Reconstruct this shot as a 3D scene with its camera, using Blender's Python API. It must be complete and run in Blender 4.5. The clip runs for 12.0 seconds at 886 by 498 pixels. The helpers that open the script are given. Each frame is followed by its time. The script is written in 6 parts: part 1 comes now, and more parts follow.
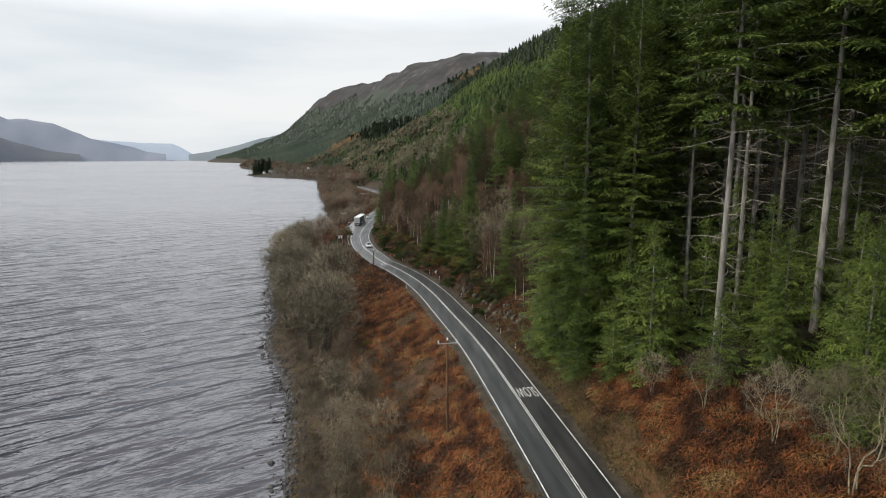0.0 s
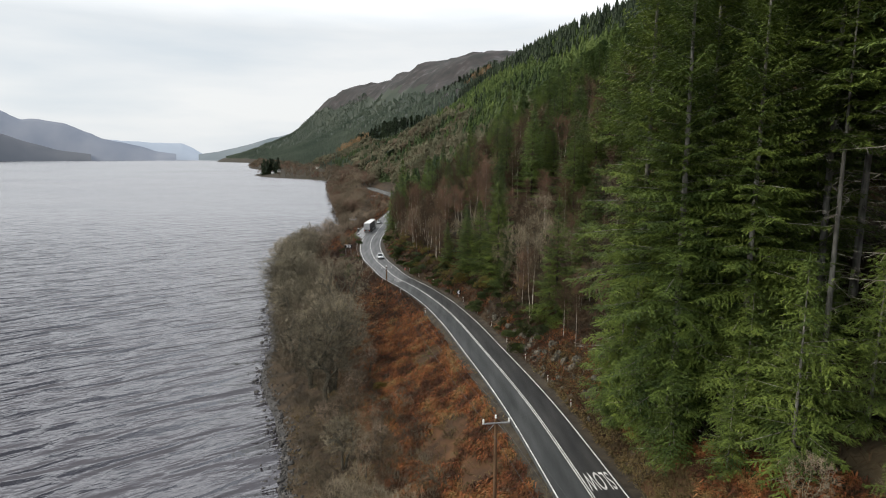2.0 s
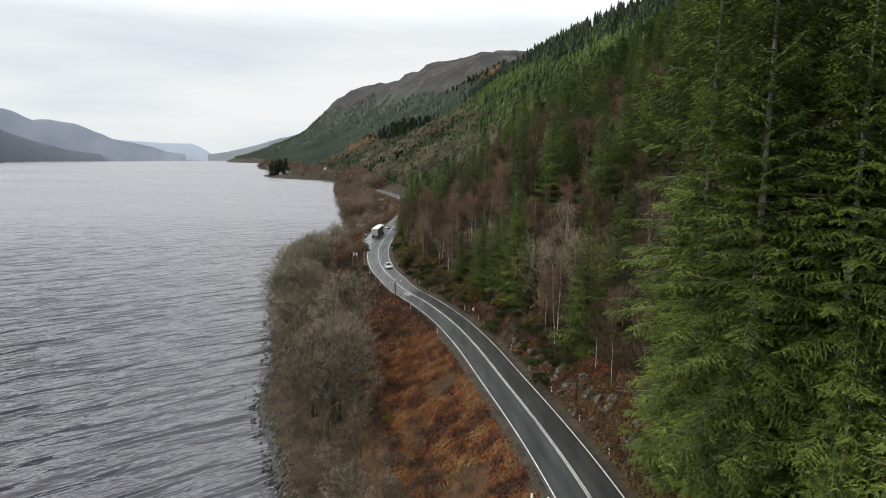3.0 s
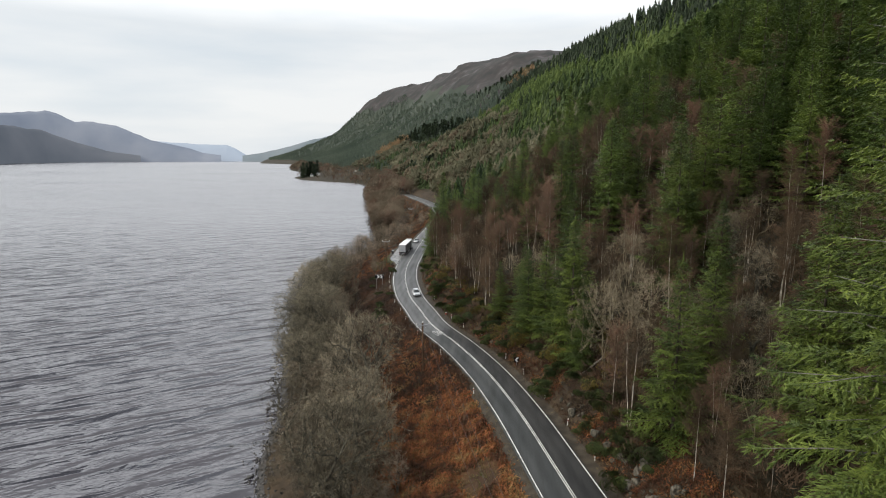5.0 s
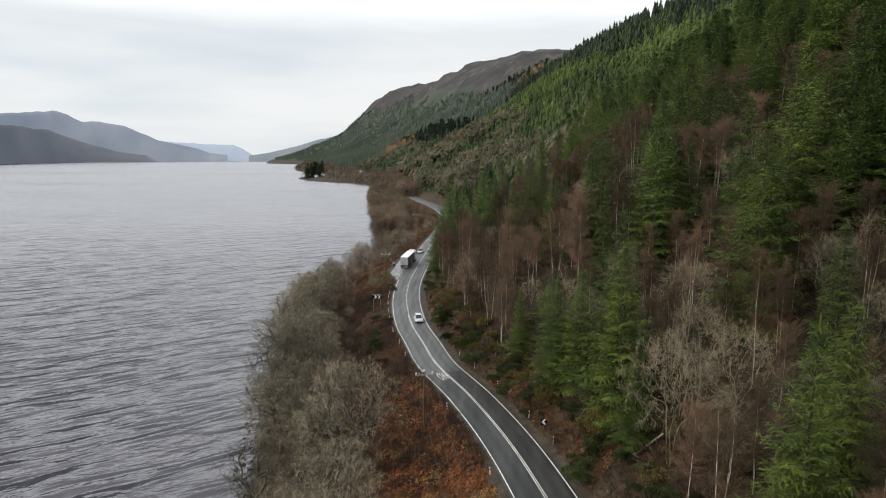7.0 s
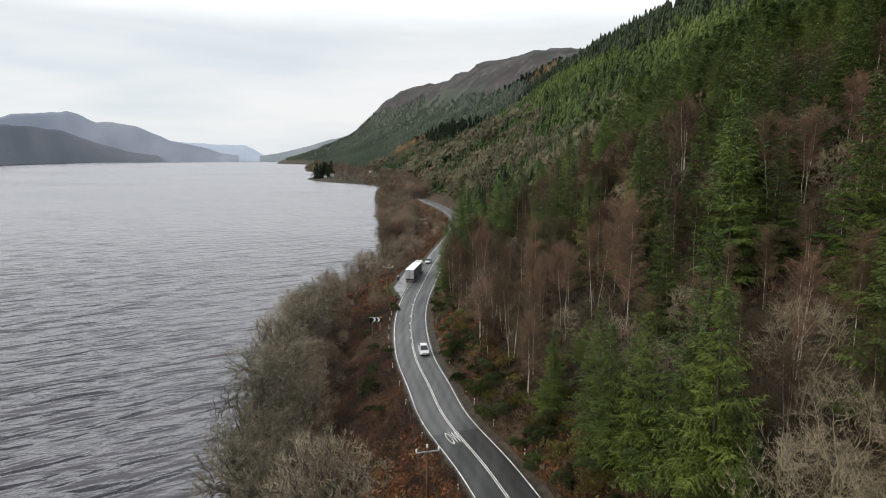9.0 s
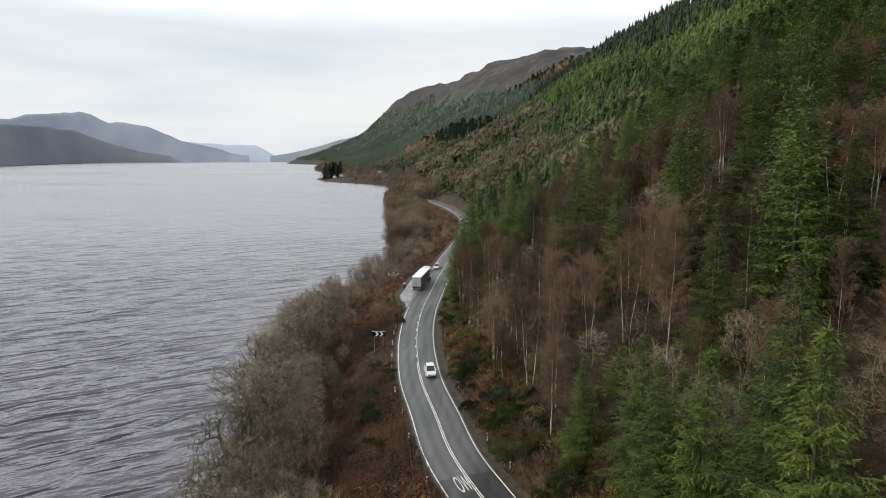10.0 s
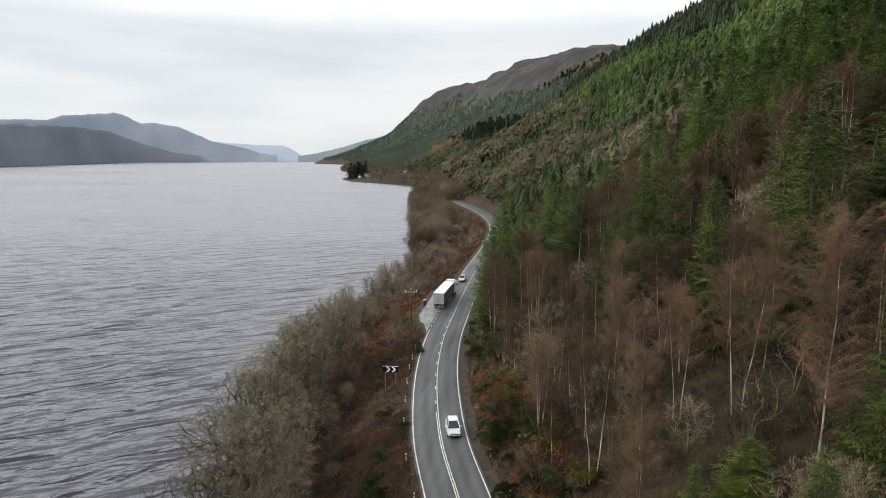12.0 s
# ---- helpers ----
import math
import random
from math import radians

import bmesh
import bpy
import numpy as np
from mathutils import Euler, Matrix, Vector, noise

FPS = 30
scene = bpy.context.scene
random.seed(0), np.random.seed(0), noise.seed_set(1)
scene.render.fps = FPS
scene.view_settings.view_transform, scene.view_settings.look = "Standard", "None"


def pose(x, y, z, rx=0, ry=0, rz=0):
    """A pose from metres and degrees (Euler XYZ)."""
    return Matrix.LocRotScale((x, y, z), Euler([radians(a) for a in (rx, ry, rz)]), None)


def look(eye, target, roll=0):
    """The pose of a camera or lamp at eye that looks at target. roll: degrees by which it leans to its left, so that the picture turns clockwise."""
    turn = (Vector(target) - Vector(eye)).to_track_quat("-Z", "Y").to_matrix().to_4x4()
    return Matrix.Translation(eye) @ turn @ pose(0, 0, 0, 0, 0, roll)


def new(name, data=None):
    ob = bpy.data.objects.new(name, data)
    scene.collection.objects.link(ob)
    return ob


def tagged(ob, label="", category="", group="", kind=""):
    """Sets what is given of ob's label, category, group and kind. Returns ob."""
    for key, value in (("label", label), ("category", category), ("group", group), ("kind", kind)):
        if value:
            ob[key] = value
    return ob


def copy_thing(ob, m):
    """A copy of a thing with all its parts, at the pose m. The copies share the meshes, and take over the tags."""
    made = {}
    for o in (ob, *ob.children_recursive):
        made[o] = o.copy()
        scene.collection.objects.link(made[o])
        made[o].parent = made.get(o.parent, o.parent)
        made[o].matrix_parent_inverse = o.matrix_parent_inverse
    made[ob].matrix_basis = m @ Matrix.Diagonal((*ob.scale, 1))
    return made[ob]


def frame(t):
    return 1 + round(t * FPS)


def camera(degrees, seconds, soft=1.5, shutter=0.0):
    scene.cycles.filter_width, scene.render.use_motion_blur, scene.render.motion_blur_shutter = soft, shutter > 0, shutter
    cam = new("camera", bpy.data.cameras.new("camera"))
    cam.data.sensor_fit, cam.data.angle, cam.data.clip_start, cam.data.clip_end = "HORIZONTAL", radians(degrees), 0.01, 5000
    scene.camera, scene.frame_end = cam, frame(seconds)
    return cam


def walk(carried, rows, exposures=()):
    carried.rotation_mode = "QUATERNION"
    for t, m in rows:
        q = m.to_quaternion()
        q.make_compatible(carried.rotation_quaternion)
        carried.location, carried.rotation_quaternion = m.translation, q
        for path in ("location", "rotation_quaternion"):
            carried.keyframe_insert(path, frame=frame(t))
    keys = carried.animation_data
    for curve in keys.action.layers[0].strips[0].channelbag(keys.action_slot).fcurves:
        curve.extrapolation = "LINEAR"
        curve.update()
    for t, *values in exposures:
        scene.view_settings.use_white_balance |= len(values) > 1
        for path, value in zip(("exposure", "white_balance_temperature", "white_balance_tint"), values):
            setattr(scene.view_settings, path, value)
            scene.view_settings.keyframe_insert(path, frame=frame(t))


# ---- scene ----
# ---------------------------------------------------------------- camera
cam = camera(73.7, 12.0, soft=1.05)
ROWS = [
    (0, 0.00, 0.00, 44.94, -9.07, -0.74),
    (0.5, -0.74, 5.16, 44.94, -9.10, -0.72),
    (1, -1.46, 10.43, 44.99, -9.09, -0.55),
    (1.5, -2.30, 15.92, 45.10, -9.10, -0.24),
    (2, -3.10, 21.38, 45.27, -9.10, 0.14),
    (2.5, -3.73, 26.74, 45.68, -9.09, 0.51),
    (3, -4.22, 31.93, 46.27, -9.09, 0.94),
    (5, -5.78, 53.00, 49.16, -9.02, 3.94),
    (5.5, -6.31, 58.38, 49.58, -9.03, 4.43),
    (6, -6.69, 63.84, 49.75, -9.04, 4.55),
    (6.5, -6.95, 69.35, 49.86, -9.03, 4.55),
    (7, -7.36, 74.84, 49.84, -9.03, 4.57),
    (9, -9.12, 96.83, 49.51, -9.00, 5.61),
    (9.5, -9.55, 102.38, 49.40, -8.99, 6.09),
    (10, -10.09, 107.91, 49.26, -8.98, 6.57),
    (10.5, -10.69, 113.49, 49.14, -8.96, 7.25),
    (11, -11.27, 119.06, 48.97, -8.97, 8.17),
    (11.5, -12.05, 124.59, 48.70, -8.97, 8.72),
    (12, -12.88, 130.00, 48.35, -8.97, 9.11),
]
walk(cam, [(t, pose(x, y, z, 90 + pitch, 0, yaw)) for t, x, y, z, pitch, yaw in ROWS])

# ---------------------------------------------------------------- sky and sun
ZENITH = 2.2
SUN_FROM = Vector((-0.82, -0.16, 0.55)).normalized()
world = bpy.data.worlds.new("overcast_sky")
scene.world = world
world.use_nodes = True
wn, wl = world.node_tree.nodes, world.node_tree.links
wn.clear()


def link(a, b):
    wl.new(a, b)


sky = wn.new("ShaderNodeTexSky")
sky.sky_type = "NISHITA"
sky.sun_disc = False
sky.sun_elevation = math.asin(SUN_FROM.z)
sky.sun_rotation = math.atan2(SUN_FROM.x, SUN_FROM.y)
sky.air_density, sky.dust_density = 1.0, 2.0
dimmed = wn.new("ShaderNodeMix")
dimmed.data_type = "RGBA"
dimmed.inputs["Factor"].default_value = 1.0
dimmed.blend_type = "MULTIPLY"
dimmed.inputs["B"].default_value = (0.10, 0.10, 0.10, 1)
link(sky.outputs["Color"], dimmed.inputs["A"])
where = wn.new("ShaderNodeTexCoord")
flat = wn.new("ShaderNodeMapping")
flat.inputs["Scale"].default_value = (1.6, 1.6, 9.0)
link(where.outputs["Generated"], flat.inputs["Vector"])
streaks = wn.new("ShaderNodeTexNoise")
streaks.inputs["Scale"].default_value = 1.3
streaks.inputs["Detail"].default_value = 5.0
streaks.inputs["Roughness"].default_value = 0.5
link(flat.outputs["Vector"], streaks.inputs["Vector"])
cloud = wn.new("ShaderNodeValToRGB")
cloud.color_ramp.elements[0].position, cloud.color_ramp.elements[0].color = 0.30, (0.72, 0.79, 0.85, 1)
cloud.color_ramp.elements[1].position, cloud.color_ramp.elements[1].color = 0.60, (0.94, 0.955, 0.96, 1)
link(streaks.outputs["Fac"], cloud.inputs["Fac"])
cover = wn.new("ShaderNodeMix")
cover.data_type = "RGBA"
cover.inputs["Factor"].default_value = 0.92
link(dimmed.outputs["Result"], cover.inputs["A"])
link(cloud.outputs["Color"], cover.inputs["B"])
# the cloud is thickest low over the hills and right overhead, and brightest between
parts = wn.new("ShaderNodeSeparateXYZ")
link(where.outputs["Generated"], parts.inputs["Vector"])
rise = wn.new("ShaderNodeMapRange")
rise.inputs["From Min"].default_value, rise.inputs["From Max"].default_value = 0.19, 0.38
rise.inputs["To Min"].default_value, rise.inputs["To Max"].default_value = 1.0, ZENITH
link(parts.outputs["Z"], rise.inputs["Value"])
back = wn.new("ShaderNodeBackground")
fall = wn.new("ShaderNodeMapRange")
fall.inputs["From Min"].default_value, fall.inputs["From Max"].default_value = 0.40, 0.85
fall.inputs["To Min"].default_value, fall.inputs["To Max"].default_value = 1.0, 0.55
link(parts.outputs["Z"], fall.inputs["Value"])
both = wn.new("ShaderNodeMath")
both.operation = "MULTIPLY"
link(rise.outputs["Result"], both.inputs[0])
link(fall.outputs["Result"], both.inputs[1])
link(both.outputs["Value"], back.inputs["Strength"])
link(cover.outputs["Result"], back.inputs["Color"])
out = wn.new("ShaderNodeOutputWorld")
link(back.outputs["Background"], out.inputs["Surface"])

sun = new("sun", bpy.data.lights.new("sun", "SUN"))
sun.data.energy, sun.data.angle, sun.data.color = 2.7, radians(30), (1.0, 0.90, 0.74)
sun.matrix_world = look((0, 0, 300), Vector((0, 0, 300)) - SUN_FROM)


# ---------------------------------------------------------------- materials
def material(name, low, high, scale=3.0, rough=0.85, bump=0.0, fine=0.0, spread=0.0, metal=0.0, detail=6.0, third=None, island=0.0, middle=(0.35, 0.65), stretch=(1, 1, 1), spec=0.3, tree=0.0, other=None):
    """Two (or three) colours mixed by noise at two scales; spread varies them from object to object, island from piece to piece, tree from tree to tree in a wood; other is the colour of some trees."""
    m = bpy.data.materials.new(name)
    m.use_nodes = True
    n, l = m.node_tree.nodes, m.node_tree.links
    b = n["Principled BSDF"]
    b.inputs["Roughness"].default_value, b.inputs["Metallic"].default_value = rough, metal
    b.inputs["Specular IOR Level"].default_value = spec
    tc = n.new("ShaderNodeTexCoord")
    mp = n.new("ShaderNodeMapping")
    mp.inputs["Scale"].default_value = stretch
    l.new(tc.outputs["Object"], mp.inputs["Vector"])
    a = n.new("ShaderNodeTexNoise")
    a.inputs["Scale"].default_value, a.inputs["Detail"].default_value = scale, detail
    l.new(mp.outputs["Vector"], a.inputs["Vector"])
    ramp = n.new("ShaderNodeValToRGB")
    e = ramp.color_ramp.elements
    e[0].position, e[0].color = middle[0], (*low, 1)
    e[1].position, e[1].color = middle[1], (*high, 1)
    if third:
        x = e.new(min(0.98, middle[1] + 0.12))
        x.color = (*third, 1)
    l.new(a.outputs["Fac"], ramp.inputs["Fac"])
    colour = ramp.outputs["Color"]
    if other:
        tint = n.new("ShaderNodeAttribute")
        tint.attribute_name = "kind"
        pick = n.new("ShaderNodeMix")
        pick.data_type = "RGBA"
        pick.inputs["B"].default_value = (*other, 1)
        l.new(tint.outputs["Fac"], pick.inputs["Factor"])
        l.new(colour, pick.inputs["A"])
        colour = pick.outputs["Result"]
    for amount, source in ((spread, "object"), (island, "piece"), (tree, "tree")):
        if not amount:
            continue
        hsv = n.new("ShaderNodeHueSaturation")
        value = n.new("ShaderNodeMapRange")
        value.inputs["To Min"].default_value, value.inputs["To Max"].default_value = 1 - amount, 1 + amount
        hue = n.new("ShaderNodeMapRange")
        hue.inputs["To Min"].default_value, hue.inputs["To Max"].default_value = 0.5 + 0.035 * amount, 0.5 - 0.035 * amount
        if source == "tree":
            shade = n.new("ShaderNodeAttribute")
            shade.attribute_name = "shade"
            chance = shade.outputs["Fac"]
        else:
            chance = n.new("ShaderNodeObjectInfo").outputs["Random"] if source == "object" else n.new("ShaderNodeNewGeometry").outputs["Random Per Island"]
        l.new(chance, value.inputs["Value"])
        l.new(chance, hue.inputs["Value"])
        l.new(value.outputs["Result"], hsv.inputs["Value"])
        l.new(hue.outputs["Result"], hsv.inputs["Hue"])
        l.new(colour, hsv.inputs["Color"])
        colour = hsv.outputs["Color"]
    l.new(colour, b.inputs["Base Color"])
    if bump:
        f = n.new("ShaderNodeTexNoise")
        f.inputs["Scale"].default_value, f.inputs["Detail"].default_value = fine or scale * 6, 5.0
        l.new(mp.outputs["Vector"], f.inputs["Vector"])
        bp = n.new("ShaderNodeBump")
        bp.inputs["Strength"].default_value, bp.inputs["Distance"].default_value = bump, 0.1
        l.new(f.outputs["Fac"], bp.inputs["Height"])
        l.new(bp.outputs["Normal"], b.inputs["Normal"])
    return m


def plain(name, colour, rough=0.6, metal=0.0, spec=0.5):
    return material(name, [c * 0.88 for c in colour], colour, 2.5, rough, metal=metal, spec=spec)


def leafy(m, through_light=0.25):
    """Lets some light pass through thin foliage."""
    n, l = m.node_tree.nodes, m.node_tree.links
    b = n["Principled BSDF"]
    source = b.inputs["Base Color"].links[0].from_socket
    t = n.new("ShaderNodeBsdfTranslucent")
    l.new(source, t.inputs["Color"])
    mix = n.new("ShaderNodeMixShader")
    mix.inputs["Fac"].default_value = through_light
    l.new(b.outputs["BSDF"], mix.inputs[1])
    l.new(t.outputs["BSDF"], mix.inputs[2])
    l.new(mix.outputs["Shader"], n["Material Output"].inputs["Surface"])
    return m


SOIL = material("leaf_litter", (0.020, 0.015, 0.010), (0.056, 0.038, 0.022), 0.35, 0.95, 0.6, 3.0, third=(0.045, 0.045, 0.02))
BRACKEN_FLOOR = material("bracken_litter", (0.036, 0.020, 0.011), (0.095, 0.046, 0.020), 0.3, 0.95, 0.6, 3.0, third=(0.07, 0.055, 0.026))
VERGE = material("muddy_verge", (0.020, 0.016, 0.011), (0.052, 0.041, 0.028), 0.8, 0.8, 0.5, 6.0)
BEACH = material("wet_shingle", (0.014, 0.013, 0.013), (0.060, 0.055, 0.050), 1.8, 0.6, 0.9, 5.0)
SLOPE = material("forest_floor", (0.012, 0.011, 0.006), (0.040, 0.030, 0.016), 0.35, 0.95, 0.9, 2.5, third=(0.048, 0.050, 0.020), detail=9.0)
MOOR = material("heather_moor", (0.022, 0.024, 0.023), (0.043, 0.037, 0.037), 0.02, 0.95, 1.0, 0.05, third=(0.078, 0.076, 0.080), middle=(0.40, 0.60), detail=12.0)
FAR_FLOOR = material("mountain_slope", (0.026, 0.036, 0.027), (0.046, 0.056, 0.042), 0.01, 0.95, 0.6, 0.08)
# needles far off: the haze is put into their pale, bluish base colour
HAZY_SPRUCE = leafy(material("hazy_spruce_needles", (0.064, 0.088, 0.066), (0.112, 0.136, 0.102), 0.006, 0.9, island=0.08), 0.3)
NEW_TARMAC = material("new_asphalt", (0.016, 0.016, 0.016), (0.034, 0.033, 0.032), 0.5, 0.65, 0.25, 30.0, stretch=(1, 0.25, 1))
OLD_TARMAC = material("worn_asphalt", (0.046, 0.047, 0.049), (0.084, 0.085, 0.087), 0.35, 0.58, 0.25, 30.0, stretch=(1, 0.2, 1))
MID_TARMAC = material("older_asphalt", (0.024, 0.026, 0.026), (0.048, 0.050, 0.050), 0.35, 0.58, 0.25, 30.0, stretch=(1, 0.2, 1))


def tracked(m, dark, light):
    """Wheel tracks polished into a road surface, which carries its distance from the middle line as "across"."""
    n, l = m.node_tree.nodes, m.node_tree.links
    b = n["Principled BSDF"]
    source = b.inputs["Base Color"].links[0].from_socket
    across = n.new("ShaderNodeAttribute")
    across.attribute_name = "across"
    size = n.new("ShaderNodeMath")
    size.operation = "ABSOLUTE"
    l.new(across.outputs["Fac"], size.inputs[0])
    wave = n.new("ShaderNodeMath")
    wave.operation = "MULTIPLY"
    wave.inputs[1].default_value = 2 * math.pi / 1.62
    l.new(size.outputs["Value"], wave.inputs[0])
    bow = n.new("ShaderNodeMath")
    bow.operation = "COSINE"
    l.new(wave.outputs["Value"], bow.inputs[0])
    tc = n.new("ShaderNodeTexCoord")
    mp = n.new("ShaderNodeMapping")
    mp.inputs["Scale"].default_value = (0.9, 0.07, 1)
    l.new(tc.outputs["Object"], mp.inputs["Vector"])
    wear = n.new("ShaderNodeTexNoise")
    wear.inputs["Scale"].default_value, wear.inputs["Detail"].default_value = 1.0, 6.0
    l.new(mp.outputs["Vector"], wear.inputs["Vector"])
    part_wear = n.new("ShaderNodeMath")
    part_wear.operation = "MULTIPLY_ADD"
    part_wear.inputs[1].default_value = 0.30
    l.new(bow.outputs["Value"], part_wear.inputs[0])
    l.new(wear.outputs["Fac"], part_wear.inputs[2])
    level = n.new("ShaderNodeMapRange")
    level.inputs["From Min"].default_value, level.inputs["From Max"].default_value = 0.15, 0.85
    level.inputs["To Min"].default_value, level.inputs["To Max"].default_value = light, dark
    l.new(part_wear.outputs["Value"], level.inputs["Value"])
    shade = n.new("ShaderNodeHueSaturation")
    l.new(source, shade.inputs["Color"])
    l.new(level.outputs["Result"], shade.inputs["Value"])
    l.new(shade.outputs["Color"], b.inputs["Base Color"])
    damp = n.new("ShaderNodeMapRange")
    damp.inputs["To Min"].default_value, damp.inputs["To Max"].default_value = 0.36, 0.72
    l.new(wear.outputs["Fac"], damp.inputs["Value"])
    l.new(damp.outputs["Result"], b.inputs["Roughness"])


for tarmac in (NEW_TARMAC, OLD_TARMAC, MID_TARMAC):
    tracked(tarmac, 0.78, 1.22)
PAINT = material("road_paint", (0.42, 0.42, 0.41), (0.74, 0.74, 0.72), 1.8, 0.55)
SPRUCE = leafy(material("spruce_needles", (0.028, 0.051, 0.011), (0.136, 0.186, 0.036), 0.42, 0.6, spread=0.2, island=0.22, middle=(0.34, 0.64)), 0.15)
FIR = leafy(material("young_conifer_needles", (0.028, 0.052, 0.012), (0.126, 0.182, 0.034), 0.45, 0.6, spread=0.35, island=0.2, middle=(0.32, 0.68)), 0.2)
FIR_NEAR = leafy(material("feathery_conifer_needles", (0.024, 0.042, 0.009), (0.104, 0.144, 0.024), 0.45, 0.6, spread=0.3, island=0.2, middle=(0.32, 0.68)), 0.15)
PLANTATION = leafy(material("plantation_needles", (0.040, 0.070, 0.021), (0.116, 0.160, 0.046), 0.02, 0.85, island=0.10, tree=0.22, middle=(0.3, 0.7)), 0.35)
DARK_PLANTATION = leafy(material("dark_plantation_needles", (0.016, 0.029, 0.014), (0.038, 0.057, 0.026), 0.02, 0.7, island=0.15, tree=0.35))
BARK_GREY = material("spruce_bark", (0.080, 0.077, 0.070), (0.26, 0.25, 0.225), 2.2, 0.9, 0.8, 12.0, stretch=(1, 1, 0.2), spread=0.25)
# slope conifers' bark, with the shade inside their crowns put into its colour
BARK_SHADED = material("shaded_conifer_bark", (0.030, 0.026, 0.020), (0.085, 0.072, 0.056), 2.2, 0.9, 0.6, 12.0, stretch=(1, 1, 0.2))
BARK_PALE = material("pale_lichen_bark", (0.10, 0.086, 0.054), (0.25, 0.215, 0.14), 2.0, 0.9, 0.5, 9.0, spread=0.25)
BARK_OAK = material("mossy_bark", (0.038, 0.034, 0.026), (0.10, 0.092, 0.068), 2.0, 0.95, 0.8, 10.0, spread=0.2)
BARK_BIRCH = material("birch_bark", (0.17, 0.15, 0.12), (0.52, 0.48, 0.42), 2.2, 0.8, 0.3, 8.0, stretch=(1, 1, 0.3), spread=0.3)
TWIG_OAK = material("lichen_twigs", (0.122, 0.105, 0.073), (0.275, 0.236, 0.166), 0.4, 0.95, spread=0.25, island=0.2)
TWIG_BIRCH = material("birch_twigs", (0.064, 0.043, 0.027), (0.136, 0.086, 0.051), 0.12, 0.95, spread=0.42, island=0.2)
TWIG_PALE = material("pale_twigs", (0.12, 0.098, 0.068), (0.24, 0.20, 0.14), 0.6, 0.95, spread=0.2, island=0.2)
DEAD_WOOD = material("dead_branches", (0.12, 0.11, 0.09), (0.34, 0.31, 0.27), 1.5, 0.95)
BRACKEN = leafy(material("dead_bracken", (0.058, 0.025, 0.012), (0.218, 0.086, 0.029), 0.33, 0.9, island=0.45, third=(0.235, 0.150, 0.060), middle=(0.40, 0.56)), 0.2)
BRACKEN_OLD = leafy(material("old_bracken", (0.022, 0.013, 0.008), (0.070, 0.035, 0.018), 0.20, 0.9, island=0.4, third=(0.11, 0.055, 0.024), middle=(0.36, 0.6)), 0.2)
GRASS = leafy(material("winter_grass", (0.065, 0.052, 0.024), (0.17, 0.13, 0.06), 0.3, 0.9, island=0.35), 0.2)
BROOM = leafy(material("broom_and_gorse", (0.026, 0.040, 0.013), (0.078, 0.098, 0.030), 0.9, 0.8, island=0.25, spread=0.35), 0.2)
ROCK = material("lichen_rock", (0.024, 0.022, 0.016), (0.112, 0.102, 0.080), 2.6, 0.9, 0.8, 6.0, spread=0.35)
SHORE_ROCK = material("shore_stones", (0.020, 0.019, 0.019), (0.085, 0.079, 0.073), 0.9, 0.6, 0.5, 6.0, island=0.6)
POLE_WOOD = material("pole_timber", (0.060, 0.035, 0.019), (0.135, 0.078, 0.042), 2.0, 0.85, 0.3, 12.0, stretch=(1, 1, 0.15))
GALVANISED = plain("galvanised_steel", (0.42, 0.43, 0.44), 0.45, 0.8)
PORCELAIN = plain("porcelain", (0.75, 0.75, 0.73), 0.25)
SIGN_BLACK = plain("sign_black", (0.008, 0.008, 0.009), 0.85, spec=0.1)
SIGN_WHITE = plain("sign_white", (0.80, 0.80, 0.80), 0.4)
POST_WHITE = plain("post_white", (0.72, 0.71, 0.68), 0.6)
RED = plain("red_reflector", (0.50, 0.04, 0.02), 0.4)
BODY_WHITE = plain("trailer_white", (0.80, 0.81, 0.82), 0.35)
CURTAIN = material("trailer_curtain", (0.085, 0.088, 0.095), (0.13, 0.133, 0.14), 0.8, 0.5, 0.1, 2.0)
TRAILER_REAR = material("trailer_doors", (0.30, 0.31, 0.32), (0.38, 0.385, 0.39), 0.7, 0.45)
TYRE = plain("tyre_rubber", (0.015, 0.015, 0.015), 0.85)
CAR_PAINT = plain("silver_car_paint", (0.62, 0.64, 0.66), 0.22, 0.35)
GLASS = plain("dark_car_glass", (0.015, 0.018, 0.02), 0.08, spec=0.6)
HEADLIGHT = plain("headlight_lens", (0.75, 0.76, 0.78), 0.12)
PLASTIC = plain("dark_plastic", (0.03, 0.03, 0.032), 0.6)
CABLE = plain("overhead_wire", (0.05, 0.05, 0.05), 0.6)
HOUSE_WALL = material("white_render", (0.55, 0.55, 0.52), (0.74, 0.74, 0.71), 0.5, 0.9)
SLATE = material("roof_slate", (0.07, 0.072, 0.08), (0.12, 0.122, 0.13), 1.0, 0.7)


def hill_material(name, low, high, haze_glow):
    """Distant hillside seen through miles of damp air: a backdrop with the haze put into its colours and a faint glow.
    """
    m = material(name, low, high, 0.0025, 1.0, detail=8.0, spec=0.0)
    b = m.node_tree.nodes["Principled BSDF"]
    b.inputs["Emission Color"].default_value = (*haze_glow, 1)
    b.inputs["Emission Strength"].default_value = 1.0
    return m


